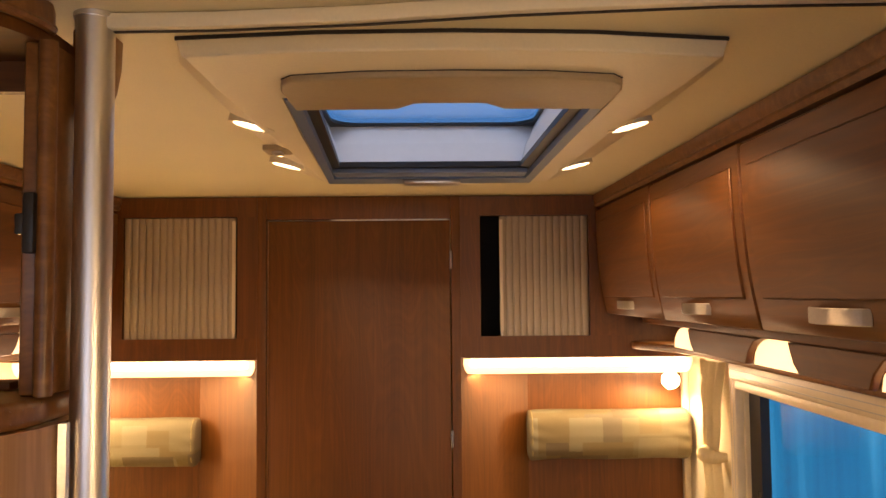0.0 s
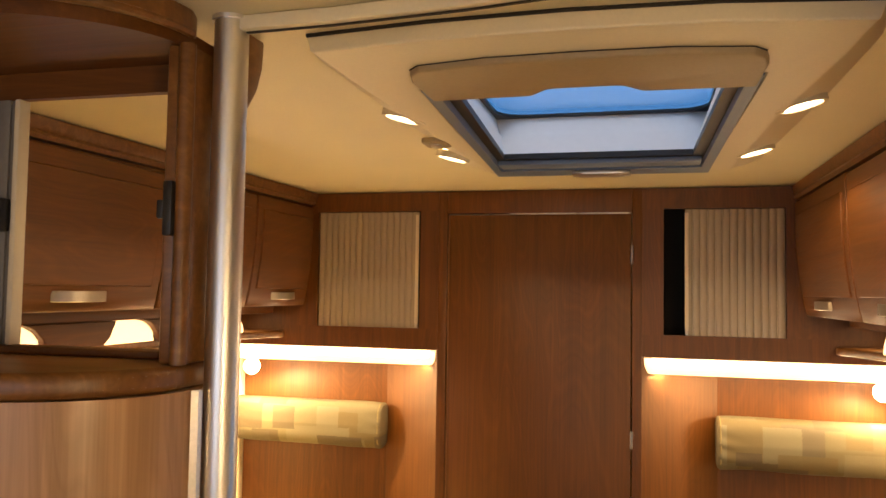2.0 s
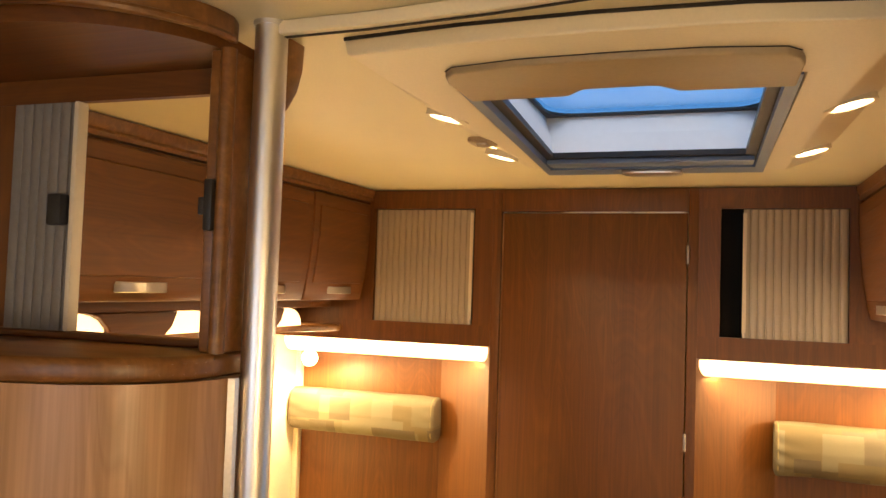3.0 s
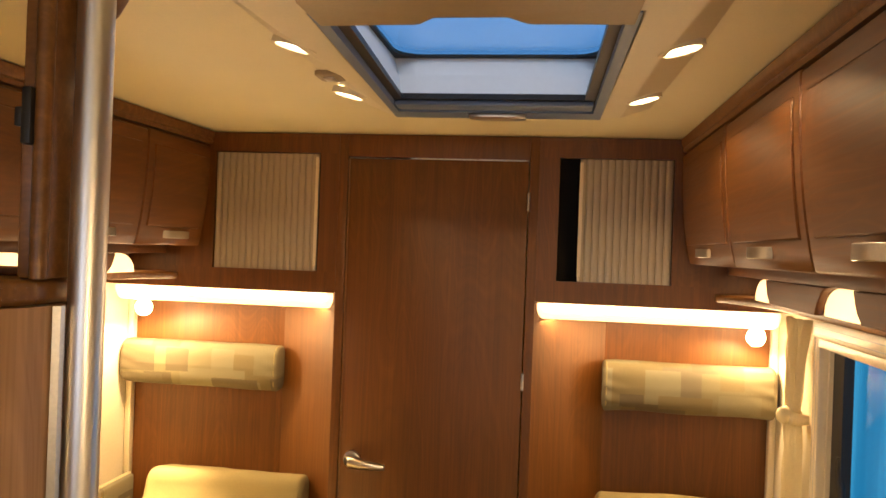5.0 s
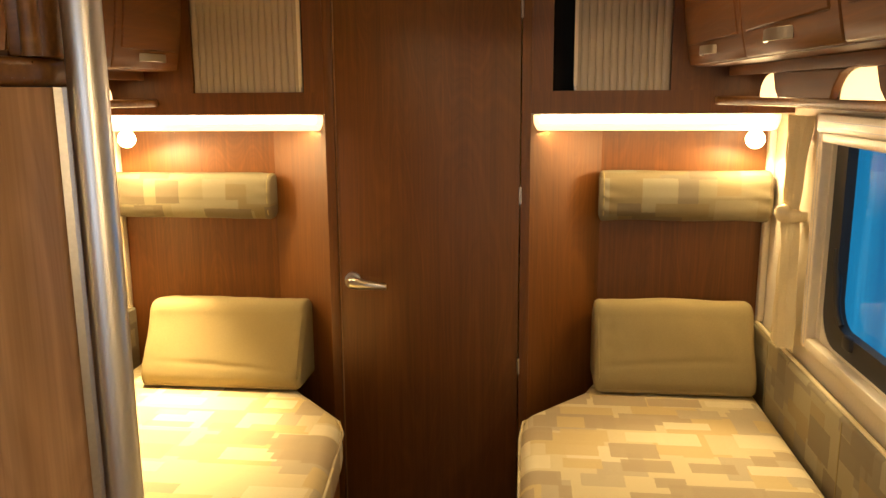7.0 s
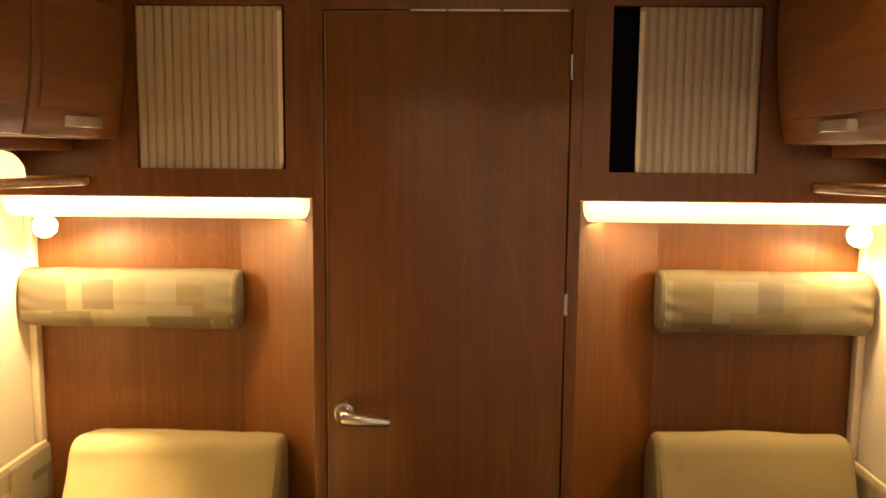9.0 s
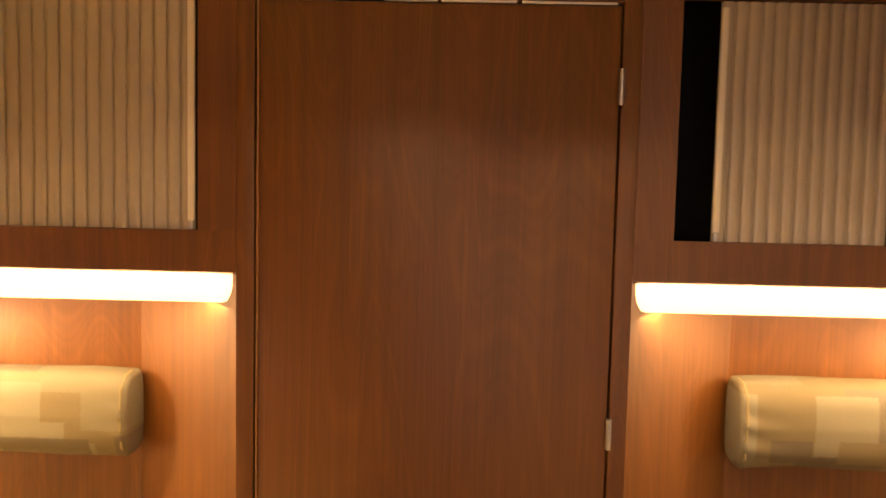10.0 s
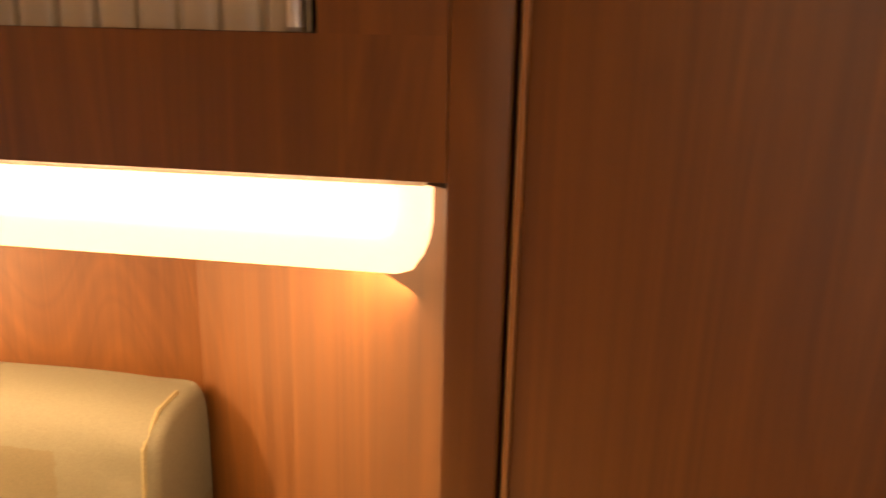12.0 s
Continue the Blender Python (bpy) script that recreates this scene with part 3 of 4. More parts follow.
# ---- windows and curtains ----
def window(s):
    wall = R if s > 0 else L
    o = structure("window_1" if s > 0 else "window_2", box(min(wall, wall - s * 0.006), max(wall, wall - s * 0.006), WY1, WY1 + 0.012, WZ0, WZ1), FRAME, "caravan window in a cream cassette frame")

    def xb(a, b):
        return min(wall - s * a, wall - s * b), max(wall - s * a, wall - s * b)

    x0, x1 = xb(0, 0.028)
    part("frame_post", box(x0, x1, WY1 + 0.013, WY1 + 0.058, WZ0 - 0.03, WZ1 + 0.047, 0.005), FRAME, o)
    part("frame_post", box(x0, x1, WY0 - 0.06, WY0, WZ0 - 0.03, WZ1 + 0.047, 0.005), FRAME, o)
    for k in (0.026, 0.046):
        part("groove", box(*xb(0.027, 0.0285), WY1 + k - 0.0015, WY1 + k + 0.0015, WZ0 - 0.02, WZ1 + 0.04), GREY, o, "grey guide groove of the blind")
    x2, x3 = xb(0, 0.045)
    part("frame_head", box(x2, x3, WY0, WY1 + 0.012, WZ1 + 0.002, WZ1 + 0.047, 0.006), FRAME, o, "cream roller blind cassette")
    for k in (0.014, 0.030):
        part("groove", box(*xb(0.0445, 0.0458), WY0 + 0.01, WY1, WZ1 + k - 0.001, WZ1 + k + 0.001), GREY, o, "fine groove in the cassette")
    part("blind_lip", box(*xb(0.01, 0.034), WY0 + 0.005, WY1 - 0.002, WZ1 - 0.023, WZ1 + 0.001, 0.003), FRAME, o)
    part("window_sill", box(*xb(0, 0.03), WY0, WY1 + 0.012, WZ0 - 0.03, WZ0 - 0.001, 0.006), FRAME, o)
    seal_out, seal_in = round_rect(WY0 + 0.001, WY1 - 0.001, WZ0 + 0.001, WZ1 + 0.085, 0.09), round_rect(WY0 + 0.072, WY1 - 0.072, WZ0 + 0.060, WZ1 + 0.055, 0.07)
    part("seal", ring(seal_out, seal_in, "x", wall + s * 0.004, wall + s * 0.028), BLACK, o, "black rubber seal")
    part("corner_fill", ring(round_rect(WY0, WY1, WZ0, WZ1 + 0.090, 0.002), round_rect(WY0 + 0.002, WY1 - 0.002, WZ0 + 0.002, WZ1 + 0.088, 0.089), "x", wall + s * 0.002, wall + s * 0.03), FRAME, o)
    pane = part("pane", box(*sorted((wall + s * 0.0305, wall + s * 0.0345)), WY0 + 0.02, WY1 - 0.02, WZ0 + 0.02, WZ1 - 0.001), PANE, o, "clear acrylic pane")
    pane.visible_shadow = False
    y = WY1 - 0.055
    xa = wall + s * 0.008
    part("stay_rod", rod((xa, y, 1.17), (xa, y - 0.004, 1.385), 0.004, n=10), CHROME, o, "bright window stay rod")
    part("stay_arm", tube([(xa, y, 1.18), (xa, y - 0.002, 1.14), (xa, y - 0.012, 1.10), (xa, y - 0.02, 1.05), (xa, y - 0.035, 1.02), (xa, y - 0.06, 1.0)], [0.010, 0.013, 0.011, 0.009, 0.008, 0.007]), BLACK, o, "black stay arm")
    for yy in (WY1 - 0.18, WY0 + 0.18):
        part("catch", box(*xb(-0.016, 0.006), yy - 0.025, yy + 0.025, WZ0 + 0.028, WZ0 + 0.062, 0.008), BLACK, o, "black window catch")
    return o


window(1)
window(-1)
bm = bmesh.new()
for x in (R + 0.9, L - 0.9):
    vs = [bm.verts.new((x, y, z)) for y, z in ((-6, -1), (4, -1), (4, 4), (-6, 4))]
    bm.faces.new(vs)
structure("backdrop", bm, BLUE, "self-lit backdrop of blue tarpaulin outside in the dusk")


def curtain(s):
    wall = R if s > 0 else L
    t = thing("curtain", (wall - s * 0.04, -0.15, 0.87), "cream curtain gathered and tied beside the window", "curtain", "curtains")

    def cloth(z0, z1, width):
        bm = bmesh.new()
        rows, cols = 22, 56
        grid = []
        for i in range(rows + 1):
            v = i / rows
            z = z0 + (z1 - z0) * v
            w = width(v)
            row = []
            for j in range(cols + 1):
                u = j / cols * 2 - 1
                fold = math.sin(u * 15 + 1.3 * math.sin(3 * v)) * 0.5 + 0.3 * math.sin(u * 31 + 4 * v)
                d = 0.020 + 0.022 * (1 - u * u) + 0.014 * fold * (0.5 + w / 0.16)
                row.append(bm.verts.new((wall - s * max(0.003, d + 0.012), -0.15 + u * w + 0.004 * math.sin(9 * v + u * 4), z + 0.006 * math.sin(u * 7) * (1 - v))))
            grid.append(row)
        for a, b in zip(grid, grid[1:]):
            for j in range(cols):
                bm.faces.new((a[j], a[j + 1], b[j + 1], b[j]))
        bmesh.ops.recalc_face_normals(bm, faces=bm.faces)
        bmesh.ops.solidify(bm, geom=bm.faces[:], thickness=0.0015)
        return bm

    part("drape", cloth(1.246, 1.498, lambda v: 0.026 + 0.045 * v ** 0.8), CURTAIN, t)
    part("drape", cloth(0.865, 1.215, lambda v: 0.070 - 0.044 * v ** 1.8), CURTAIN, t)
    part("tie", tube([(wall - s * 0.012, -0.112, 1.231), (wall - s * 0.045, -0.120, 1.234), (wall - s * 0.060, -0.152, 1.232), (wall - s * 0.045, -0.184, 1.229), (wall - s * 0.012, -0.192, 1.231)], [0.012, 0.018, 0.022, 0.018, 0.012], 12), CURTAIN, t, "knotted cloth tie")
    bm = bmesh.new()
    bmesh.ops.create_icosphere(bm, subdivisions=3, radius=0.024, matrix=Matrix.Translation((wall - s * 0.066, -0.164, 1.236)))
    for v in bm.verts:
        v.co += (v.co - Vector((wall - s * 0.066, -0.164, 1.236))) * (0.25 * noise.noise(v.co * 55))
    part("knot", bm, CURTAIN, t, "round cloth knot")
    return t


curtain(1)
curtain(-1)
for s in (-1, 1):
    wall = R if s > 0 else L
    structure("trim", box(*sorted((wall - s * 0.001, wall - s * 0.022)), 0.160, BACK - 0.001, 0.836, 1.495, 0.004), FRAME, "cream corner trim beside the bed head")


# ---- beds ----
def bed(s):
    if s > 0:
        pts = [(1.018, 0.175), (0.545, 0.175), (0.49, 0.03), (0.300, -0.19), (0.292, -0.30), (0.300, -1.75), (1.018, -1.75)]
    else:
        pts = [(-1.05, 0.175), (-0.545, 0.175), (-0.42, -0.03), (-0.235, -0.24), (-0.205, -0.32), (-0.165, -0.70), (-0.165, -1.565), (-1.05, -1.565)]
    cx, cy = sum(p[0] for p in pts) / len(pts), sum(p[1] for p in pts) / len(pts)
    b = thing("bed", (cx, cy, 0), "built-in cherry single bed base", "bed", "beds")
    inner = [(cx + (x - cx) * 0.95, cy + (y - cy) * 0.97) for x, y in pts]
    part("base", prism(inner, "z", 0.0, 0.482, 0.004), WOOD_Y, b)
    part("slat_board", prism(inner, "z", 0.483, 0.499), WOOD_Y, b)
    m = thing("mattress", (cx, cy, 0.5), "thick mattress in cream and grey-brown patchwork cloth", "mattress", "mattresses")
    part("cushion", prism(pts, "z", 0.5, 0.645, 0.046, 6), PATCH_XY, m)
    part("piping", tube([(x, y, 0.615) for x, y in [(cx + (x - cx) * 0.997, cy + (y - cy) * 0.998) for x, y in pts[1:6]]], 0.004, 8), PATCH_XY, m)


bed(-1)
bed(1)


def padded(prof, x0, x1, end, crease, cols=56):
    """A stuffed cover along x: a smoothed profile, drawn in at the ends, with creases given as a shift along the outward way."""
    pts = [Vector(p) for p in prof]
    for _ in range(4):
        pts = [q for a, b in zip(pts, pts[1:] + pts[:1]) for q in (a * 0.75 + b * 0.25, a * 0.25 + b * 0.75)]
    mid = sum(pts, Vector((0, 0))) / len(pts)
    bm = bmesh.new()
    loops = []
    for i in range(cols + 1):
        u = 0.5 - 0.5 * math.cos(math.pi * i / cols)
        x = x0 + (x1 - x0) * u
        d = min(x - x0, x1 - x)
        pull = end * (1 - math.sqrt(max(0.0, 1 - (1 - min(1.0, d / end)) ** 2)))
        loop = []
        for p in pts:
            out = (p - mid).normalized()
            q = p - out * pull + out * crease(x, p[0], p[1]) * min(1.0, d / 0.01)
            loop.append(bm.verts.new((x, q[0], q[1])))
        loops.append(loop)
    n = len(pts)
    for a, b in zip(loops, loops[1:]):
        for k in range(n):
            bm.faces.new((a[k], a[(k + 1) % n], b[(k + 1) % n], b[k]))
    bm.faces.new(loops[0])
    bm.faces.new(loops[-1])
    return bm


def pillow(s, x0, x1, foot, head):
    t = thing("pillow", ((x0 + x1) / 2, (foot + 0.18) / 2, 0.645), "khaki wedge cushion leaning at the bed head, creased at its ends", "cushion", "wedge cushions")
    k = 0.95 if s < 0 else 1.0
    prof = [(foot, 0.648), (foot - 0.014, 0.665), (foot - 0.012, 0.70), (head - 0.020, 0.860), (head - 0.004, 0.905), (head + 0.02, 0.922), (head + 0.06, 0.918), (0.145, 0.90), (0.184, 0.86), (0.184, 0.66), (0.170, 0.648)]
    prof = [(y, 0.646 + (z - 0.648) * k) for y, z in prof]
    inner = x1 if s < 0 else x0

    def crease(x, y, z):
        if z < 0.66:
            return 0.0
        w = noise.noise(Vector((x * 4, y * 4, z * 4 + s))) * 0.006 + noise.noise(Vector((x * 16, y * 10, z * 9))) * 0.0025
        near = math.exp(-abs(x - inner) / 0.06) + 0.5 * math.exp(-abs(x - x0 - x1 + inner) / 0.05)
        w += near * 0.0045 * noise.noise(Vector((x * 45, y * 10, z * 28 + 3 * s)))
        fold = z - (0.735 + 0.05 * (x - x0) * s - 0.12 * (x - (x0 + x1) / 2) ** 2)
        w -= 0.0045 * math.exp(-(fold / 0.006) ** 2) * max(0.0, math.sin(math.pi * (x - x0) / (x1 - x0)))
        return w

    part("cover", padded(prof, x0, x1, 0.022, crease), PILLOW, t)
    e = x1 - 0.012 if s < 0 else x0 + 0.012
    part("seam", tube([(e, foot - 0.004, 0.672), (e, foot - 0.010, 0.70), (e, (foot + head) / 2 - 0.012, 0.79), (e, head - 0.008, 0.875)], 0.0022, 6), PILLOW, t, "corded seam")
    return t


pillow(1, 0.517, 1.0, -0.02, 0.06)
pillow(-1, -0.915, -0.392, -0.09, 0.0)


def bolster(s):
    x0, x1 = (0.528, 1.045) if s > 0 else (-1.078, -0.526)
    z0, z1 = (1.166, 1.318) if s > 0 else (1.158, 1.305)
    t = thing("bolster", ((x0 + x1) / 2, 0.2, z0), "patchwork cloth head bolster fixed to the veneer panel", "cushion", "head bolsters")
    prof = [(0.187, z0 + 0.006), (0.150, z0 - 0.002), (0.118, z0), (0.098, z0 + 0.022), (0.094, z0 + 0.07), (0.094, z1 - 0.07), (0.098, z1 - 0.022), (0.118, z1), (0.150, z1 + 0.002), (0.187, z1 - 0.002)]

    def crease(x, y, z):
        e = min(x - x0, x1 - x)
        return noise.noise(Vector((x * 7, y * 7, z * 7 + s))) * 0.004 + math.exp(-e / 0.03) * 0.003 * math.sin(z * 150 + x * 40) if y < 0.17 else 0.0

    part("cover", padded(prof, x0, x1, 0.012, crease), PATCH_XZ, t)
    part("backing", box(x0 + 0.02, x1 - 0.02, 0.1875, BACK - 0.0005, z0 + 0.02, z1 - 0.02), WOOD_Z, t)
    e = x1 if s < 0 else x0
    part("seam", tube([(e + s * 0.010, y, z) for y, z in ((0.150, z0 + 0.001), (0.122, z0 + 0.003), (0.1005, z0 + 0.022), (0.0955, z0 + 0.07), (0.0955, z1 - 0.07), (0.1005, z1 - 0.022), (0.122, z1 - 0.003), (0.150, z1 - 0.001))], 0.0022, 6), PILLOW, t, "corded seam")
    return t


bolster(-1)
bolster(1)


def side_pad(s):
    wall = R if s > 0 else L
    y0 = -1.70 if s > 0 else -1.56
    t = thing("side_pad", (wall - s * 0.02, y0 / 2, 0.645), "patchwork cloth wall pad beside the mattress", "wall pad", "wall pads")
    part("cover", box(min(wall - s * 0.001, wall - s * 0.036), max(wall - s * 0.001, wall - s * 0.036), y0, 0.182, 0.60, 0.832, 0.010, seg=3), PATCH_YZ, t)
    part("top_piping", tube([(wall - s * 0.019, y0 + 0.004, 0.833), (wall - s * 0.019, 0.178, 0.833)], 0.006, 8), CURTAIN, t, "cream piping along the top")
    for y in (-1.2, -0.6, -0.02):
        part("seam", box(min(wall - s * 0.0355, wall - s * 0.0375), max(wall - s * 0.0355, wall - s * 0.0375), y - 0.002, y + 0.002, 0.612, 0.822), PILLOW, t, "stitched seam")


side_pad(1)
side_pad(-1)


# ---- roof hatch ----
def loft(levels):
    """Walls between outlines of as many points; each level is a list of (x, y, z)."""
    bm = bmesh.new()
    loops = [[bm.verts.new(p) for p in pts] for pts in levels]
    n = len(loops[0])
    for u, w in zip(loops, loops[1:]):
        for k in range(n):
            bm.faces.new((u[k], u[(k + 1) % n], w[(k + 1) % n], w[k]))
    return bm


def roof_hatch():
    cx = 0.245
    t = thing("roof_hatch", (cx, -1.0, TOP), "cream roof hatch surround with tan blind and clear dome", "roof hatch")
    # moulded surround: upright front lip, sloping flanks, opening for the frame
    outer = [(-0.065, -1.560), (0.09, -1.579), (0.245, -1.585), (0.40, -1.578), (0.562, -1.552), (0.590, -1.46), (0.590, -1.1), (0.575, -0.50), (-0.097, -0.50), (-0.102, -1.1), (-0.092, -1.46)]
    under = [(-0.055, -1.570), (0.09, -1.588), (0.245, -1.594), (0.40, -1.587), (0.552, -1.561), (0.548, -1.44), (0.524, -1.1), (0.507, -0.515), (-0.036, -0.515), (-0.047, -1.1), (-0.054, -1.44)]
    mouth = [(0.020, -1.372), (0.09, -1.372), (0.245, -1.372), (0.40, -1.372), (0.472, -1.372), (0.473, -1.32), (0.470, -1.1), (0.461, -0.540), (-0.023, -0.535), (0.002, -1.1), (0.017, -1.32)]
    bm = loft([[(x, y, roof(y) - 0.0008) for x, y in outer], [(x, y, roof(y) - 0.026) for x, y in under], [(x, y, roof(y) - 0.026) for x, y in mouth], [(x, y, roof(y) + 0.004) for x, y in mouth]])
    rim = [e for e in bm.edges if all(abs(v.co.z - roof(v.co.y) + 0.026) < 1e-4 for v in e.verts) and len(e.link_faces) == 2]
    rim = [e for e in rim if any(min(v.co.z - roof(v.co.y) for v in f.verts) < -0.02 < max(v.co.z - roof(v.co.y) for v in f.verts) for f in e.link_faces)]
    bmesh.ops.bevel(bm, geom=rim, offset=0.004, segments=3, affect="EDGES", profile=0.5)
    part("surround", bm, PLASTIC, t, "cream moulded surround")
    # dark cord painted in for the shadow between front lip and ceiling
    part("seal", tube([(x, y - 0.001, roof(y) - 0.0022) for x, y in outer[:5]], 0.0026, 6), DARK, t, "dark cord drawn for the shadow line at the ceiling")

    def quad(near, far, x0, x1, x2, x3, z):
        return [(x0, near, z), (x1, near, z), (x3, far, z), (x2, far, z)]

    def band(outside, inside, z0, z1):
        """A four-sided frame between two outlines given at one height, from z0 up to z1."""
        a, b = [(x, y) for x, y, z in outside], [(x, y) for x, y, z in inside]
        return loft([[(*p, z1) for p in a], [(*p, z0) for p in a], [(*p, z0) for p in b], [(*p, z1) for p in b], [(*p, z1) for p in a]])

    frame_out, frame_in = quad(-1.370, -0.542, 0.022, 0.470, -0.021, 0.459, 0), quad(-1.352, -0.622, 0.040, 0.452, 0.000, 0.440, 0)
    part("inner_frame", band(frame_out, frame_in, 1.9605, 1.974), FRAME_GREY, t, "grey inner frame, tinted blue for the reflected sky")
    part("gasket", band(quad(-1.365, -0.600, 0.026, 0.466, -0.010, 0.450, 0), quad(-1.345, -0.708, 0.058, 0.434, 0.022, 0.419, 0), 1.9745, 1.986), BLACK, t, "black gasket")
    part("blind_bar", box(0.004, 0.437, -0.692, -0.628, 1.9635, 1.9742, 0.003), FRAME_GREY, t, "grey pull bar of the fly screen, tinted blue for the reflected sky")
    low, high = quad(-1.36, -0.706, 0.056, 0.436, 0.020, 0.421, 1.9865), quad(-1.412, -0.655, -0.004, 0.460, -0.006, 0.456, 2.075)
    step = [tuple(Vector(a) * 0.5 + Vector(b) * 0.5) for a, b in zip(low, high)]
    ledge = [(x + (0.004 if x < cx else -0.004), y + (0.004 if y < -1 else -0.004), z) for x, y, z in step]
    skin = [[(x + (-0.012 if x < cx else 0.012), y + (-0.012 if y < -1 else 0.012), z) for x, y, z in lv] for lv in (high, low)]
    part("shaft", loft([low, ledge, step, high, skin[0], skin[1], low]), SHAFT, t, "pale grey shaft with a stepped wall")
    part("dome_seal", ring(round_rect(-0.04, 0.50, -1.44, -0.61, 0.06), round_rect(0.004, 0.450, -1.40, -0.663, 0.060), "z", 2.0755, 2.082), BLACK, t, "black dome seal")
    d = part("dome", box(-0.03, 0.49, -1.43, -0.62, 2.0835, 2.0875), PANE, t, "clear acrylic dome")
    d.visible_shadow = False
    # blind cassette along one edge, with a finger recess in its lip
    n = 36
    lip = []
    for i in range(n + 1):
        u = i / n * 2 - 1
        dip = max(0.0, min(1.0, (0.36 - abs(u)) / 0.16))
        lip.append((cx + 0.003 + 0.215 * u, -1.345 - 0.034 * dip * dip * (3 - 2 * dip) - 0.004 * (1 - u * u)))
    back = [(cx + 0.003 + 0.217 * u, -1.500 - 0.014 * (1 - u * u)) for u in (1, 0.97, 0.9, 0.5, 0, -0.5, -0.9, -0.97, -1)]
    for k, drop in ((0, 0.055), (1, 0.026), (2, 0.009)):
        back[k], back[-1 - k] = (back[k][0], back[k][1] + drop), (back[-1 - k][0], back[-1 - k][1] + drop)
    part("blind_cassette", prism(lip + back, "z", 1.951, 1.9665, 0.004, 3), BLIND, t, "tan blind cassette with a wavy lip")
    line = back[1:-1]
    part("cassette_gap", tube([(x, y - 0.001, roof(y) - 0.0262) for x, y in line], 0.0011, 6), DARK, t, "dark gap round the cassette")
    grip = [(cx - 0.085, -0.612), (cx - 0.06, -0.618), (cx + 0.02, -0.618), (cx + 0.045, -0.612), (cx + 0.045, -0.575), (cx + 0.02, -0.560), (cx - 0.06, -0.560), (cx - 0.085, -0.575)]
    part("latch", prism(grip, "z", 1.951, 1.960, 0.002), STEEL, t, "grey latch bar")
    return t


roof_hatch()


def ceiling_spot(x, y):
    z = roof(y) - 0.0145
    t = thing("ceiling_spot", (x, y, z), "small round lit spot in the hatch surround", "spotlight", "hatch spotlights")
    lean = Matrix.Translation((x, y, z)) @ Matrix.Rotation(radians(13 if x < 0.2 else -13), 4, "Y") @ Matrix.Translation((-x, -y, -z))
    o = [(x + 0.038 * math.cos(a), y + 0.038 * math.sin(a)) for a in np.linspace(0, 6.2832, 25)[:-1]]
    i = [(x + 0.031 * math.cos(a), y + 0.031 * math.sin(a)) for a in np.linspace(0, 6.2832, 25)[:-1]]
    for name, bm, mat, label in (("bezel", ring(o, i, "z", z - 0.006, z + 0.008), PLASTIC, ""), ("glass", prism(i, "z", z - 0.004, z + 0.006), SPOT, "glowing glass")):
        bmesh.ops.transform(bm, matrix=lean, verts=bm.verts)
        part(name, bm, mat, t, label).visible_shadow = False


for x, y in SPOTS:
    ceiling_spot(x, y)


def light_switch(x, y):
    z = roof(y) - 0.018
    t = thing("light_switch", (x, y, z), "small beige switch between the spots", "switch")
    part("plate", prism(round_rect(x - 0.024, x + 0.024, y - 0.03, y + 0.03, 0.008, 4, 1), "z", z - 0.010, z, 0.002), BLIND, t)
    part("rocker", box(x - 0.010, x + 0.010, y - 0.015, y + 0.015, z - 0.014, z - 0.009, 0.002), STEEL, t)


light_switch(-0.066, -0.955)


def curtain_rail():
    t = thing("curtain_rail", (0.3, -1.6, 1.96), "cream curtain rail curved along the ceiling", "rail")
    pts = [(-0.112, -1.632), (0.0, -1.636), (0.15, -1.652), (0.3, -1.678), (0.5, -1.700), (0.72, -1.708)]
    part("track", prism([(x, y - 0.011) for x, y in pts] + [(x, y + 0.011) for x, y in reversed(pts)], "z", 1.968, 1.9845, 0.003), PLASTIC, t)
    part("slot", prism([(x, y - 0.0025) for x, y in pts] + [(x, y + 0.0025) for x, y in reversed(pts)], "z", 1.9665, 1.9678), DARK, t, "dark glide slot")


curtain_rail()


# ---- tall cabinet with the pole ----
def front_arc(n=18):
    """Bowed front of the tall cabinet, from its post to the side wall."""
    curve = [(-0.148 - 0.20 * (1 - math.cos(a)), -1.672 - 0.155 * math.sin(a)) for a in (math.pi / 2 * i / n for i in range(n + 1))]
    return curve + [(L, -1.835)]


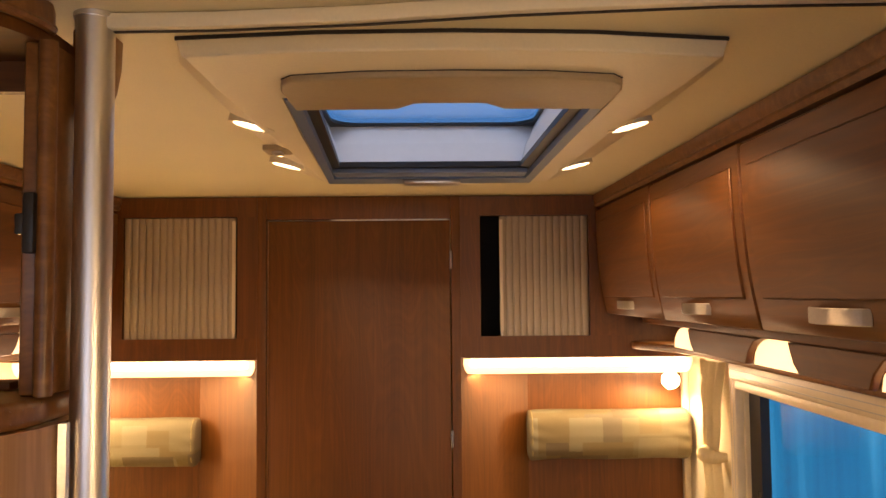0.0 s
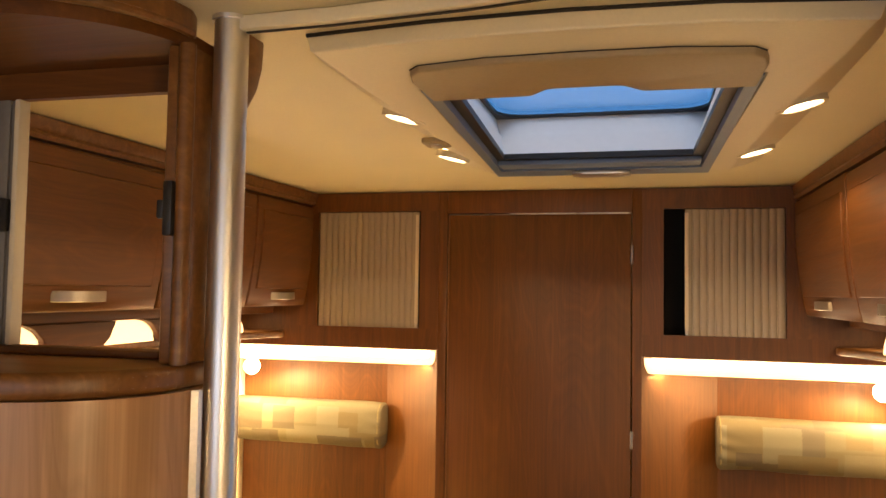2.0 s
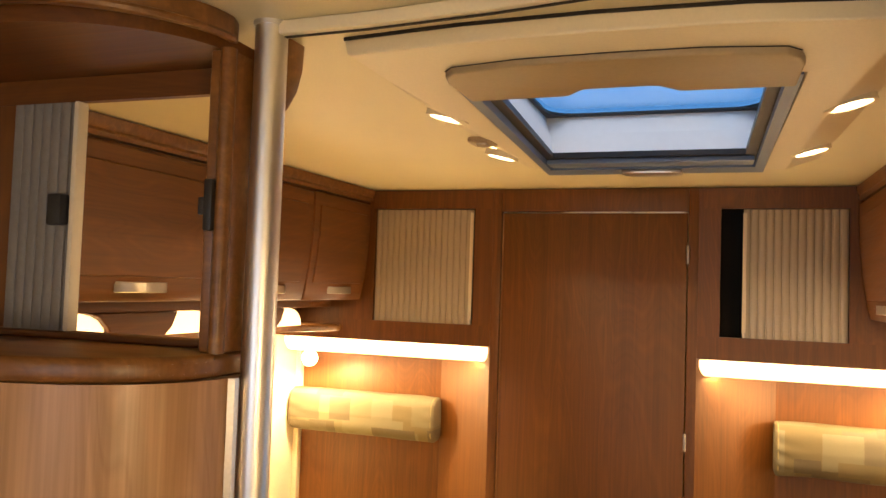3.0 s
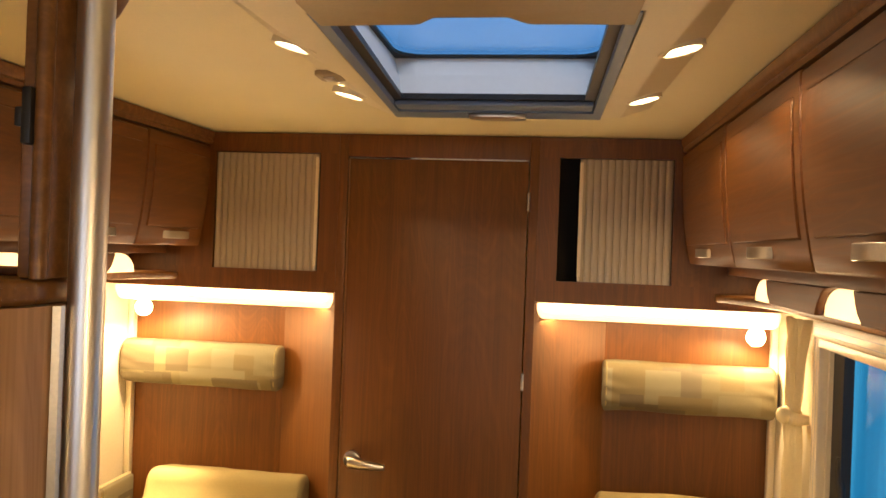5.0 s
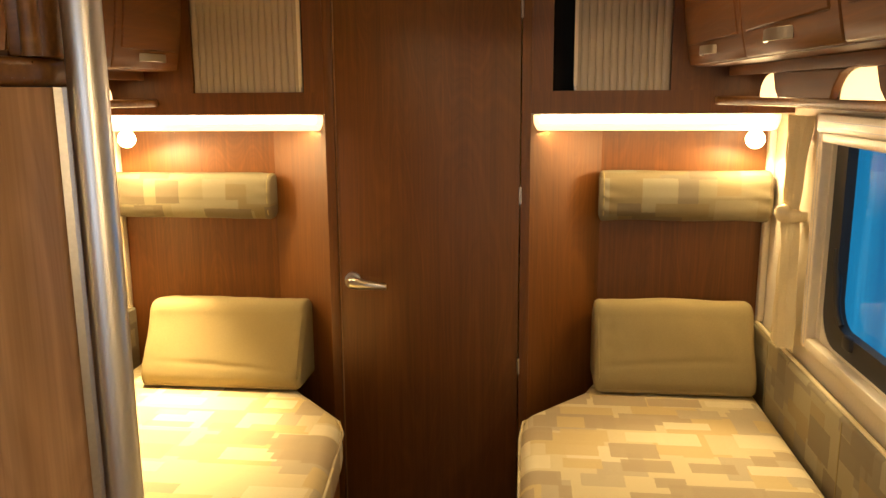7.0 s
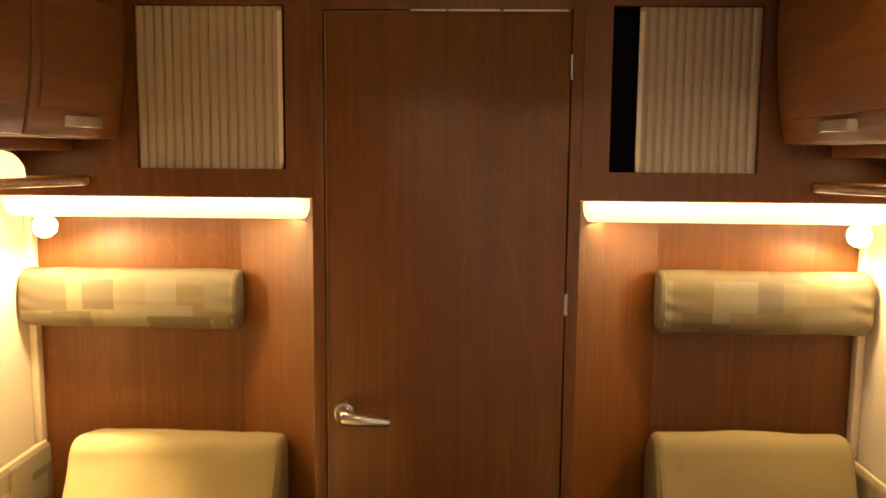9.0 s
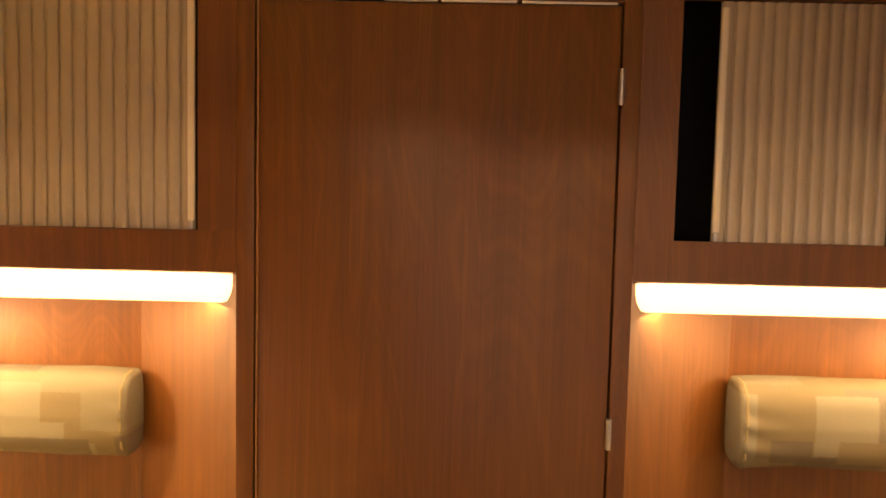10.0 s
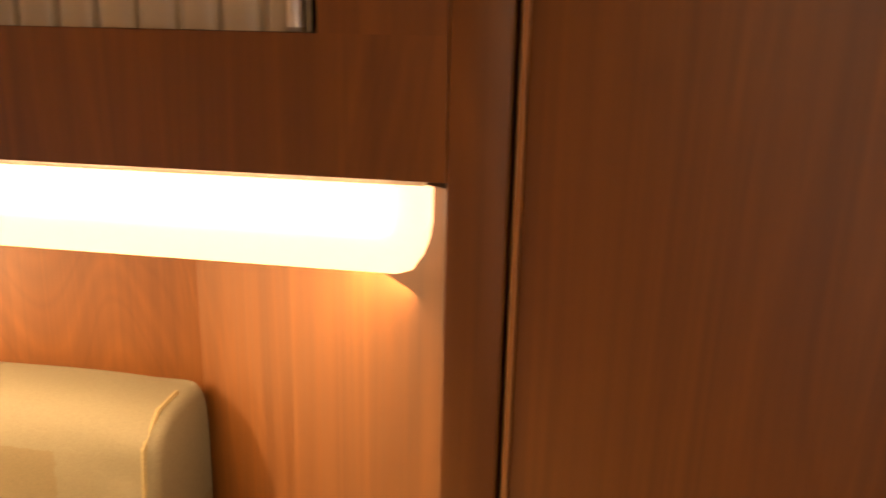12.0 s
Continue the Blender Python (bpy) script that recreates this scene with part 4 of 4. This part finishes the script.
def tall_cabinet():
    t = thing("tall_cabinet", (-0.6, -1.7, 0), "tall cherry cabinet with an open bowed shelf compartment", "cabinet")
    arc = front_arc()
    inset = [(x - 0.01, y + 0.012) for x, y in arc]
    yb = -1.600
    crown = [(x, -1.672 + (y + 1.672) * 1.19) for x, y in arc]
    part("lower_front", prism([(x + 0.006, y + 0.004) for x, y in arc] + [(L, yb), (-0.142, yb)], "z", 0.0, 1.5737), WOOD_PALE, t, "bowed lower panel in paler veneer, lightened for front light")
    part("edge_trim", prism([(-0.1405, -1.664), (-0.134, -1.660), (-0.134, -1.652), (-0.1405, -1.652)], "z", 0.0, 1.5735), STEEL, t, "aluminium edge strip")
    part("shelf", prism(arc + [(L, yb), (-0.150, yb)], "z", 1.574, 1.601, 0.008, 3), WOOD_SHELF, t, "rounded shelf edge")
    part("top_board", prism(inset + [(L, yb), (-0.160, yb)], "z", 1.944, 1.962), WOOD_X, t)
    part("fascia", prism(crown + [(x - 0.008, y + 0.022) for x, y in reversed(crown)], "z", 1.955, 1.983, 0.003), WOOD_SHELF, t, "bowed fascia under the ceiling")
    part("bead", tube([(x, y - 0.001, 1.956) for x, y in crown], 0.005, 8), WOOD_SHELF, t)
    part("post", prism([(-0.146, -1.672), (-0.171, -1.680), (-0.204, -1.601), (-0.146, -1.601)], "z", 1.6015, 1.9435, 0.003), WOOD_SHELF, t)
    part("moulding", rod((-0.150, -1.676, 1.6015), (-0.150, -1.676, 1.9435), 0.009, n=14), WOOD_SHELF, t)
    part("header", box(L, -0.205, yb - 0.012, yb, 1.911, 1.9435), WOOD_X, t)
    part("track", box(L, -0.205, yb - 0.030, yb, 1.6015, 1.6105, 0.002), WOOD_X, t)
    part("back_panel", box(L, -0.51, yb - 0.012, yb, 1.611, 1.9105), WOOD_Z, t)
    side = part("tambour_door", box(-0.515, -0.408, yb - 0.026, yb - 0.018, 1.6115, 1.906), TAMBOUR, t, "half-drawn grey ribbed tambour door")
    w = 0.0155
    me = finish(prism([(-w * 0.49, 0.0035), (-w * 0.48, 0.0008), (-w * 0.40, 0.0), (w * 0.40, 0.0), (w * 0.48, 0.0008), (w * 0.49, 0.0035)], "z", 1.6115, 1.906), 50)
    me.materials.append(TAMBOUR)
    for i in range(6):
        s = new("slat", me)
        s.parent = side
        s.location = Vector((-0.505 + i * w, yb - 0.030, 0)) - ORIGIN[t]
    part("grip", box(-0.410, -0.402, yb - 0.034, yb - 0.016, 1.6115, 1.906, 0.002), FRAME, side, "pale edge grip")
    part("lock", box(-0.435, -0.412, yb - 0.046, yb - 0.030, 1.746, 1.786, 0.003), BLACK, side, "black lock")
    part("strike", box(-0.166, -0.155, -1.690, -1.676, 1.737, 1.795, 0.002), BLACK, t, "black strike plate")
    part("strike_tongue", box(-0.174, -0.1655, -1.689, -1.678, 1.755, 1.775, 0.002), BLACK, t, "black strike plate")
    part("tab", box(-0.190, -0.150, -1.690, -1.645, 1.5695, 1.5738, 0.001), FRAME, t, "small white tab under the shelf")
    return t


tall_cabinet()


def pole():
    t = thing("pole", (-0.1235, -1.632, 0), "bright chrome floor-to-ceiling pole beside the cabinet", "pole")
    part("tube", rod((-0.1235, -1.632, 0.012), (-0.1235, -1.632, 1.984), 0.019, n=40), CHROME, t)
    part("collar", rod((-0.1235, -1.632, 0.0), (-0.1235, -1.632, 0.012), 0.032, n=32), CHROME, t)
    part("collar", rod((-0.1235, -1.632, 1.980), (-0.1235, -1.632, 1.985), 0.0215, n=32), CHROME, t)


pole()


def top_bracket():
    pts = [(-1.594, 1.9845), (-1.545, 1.9845), (-1.548, 1.95), (-1.560, 1.92), (-1.580, 1.895), (-1.594, 1.885)]
    t = thing("corner_bracket", (-0.15, -1.58, 1.885), "curved cherry corner bracket at the ceiling", "bracket")
    part("board", prism(pts, "x", -0.165, -0.128, 0.003), WOOD_SHELF, t)


top_bracket()


# globe made up to hold the added fill light, always out of view
def fill_lamp():
    t = thing("added_globe_lamp", (1.0, -2.80, 1.40), "unseen globe lamp added on the lounge wall as fill", "lamp")
    part("base", rod((R - 0.001, -2.80, 1.44), (R - 0.02, -2.80, 1.44), 0.035, n=24), FRAME, t)
    part("arm", tube([(R - 0.018, -2.80, 1.44), (R - 0.07, -2.80, 1.435), (R - 0.10, -2.80, 1.44), (R - 0.125, -2.80, 1.44)], 0.007), STEEL, t)
    bm = bmesh.new()
    bmesh.ops.create_uvsphere(bm, u_segments=20, v_segments=14, radius=0.045, matrix=Matrix.Translation((0.90, -2.80, 1.44)))
    part("globe", bm, SPOT, t, "glowing glass globe").visible_shadow = False


fill_lamp()
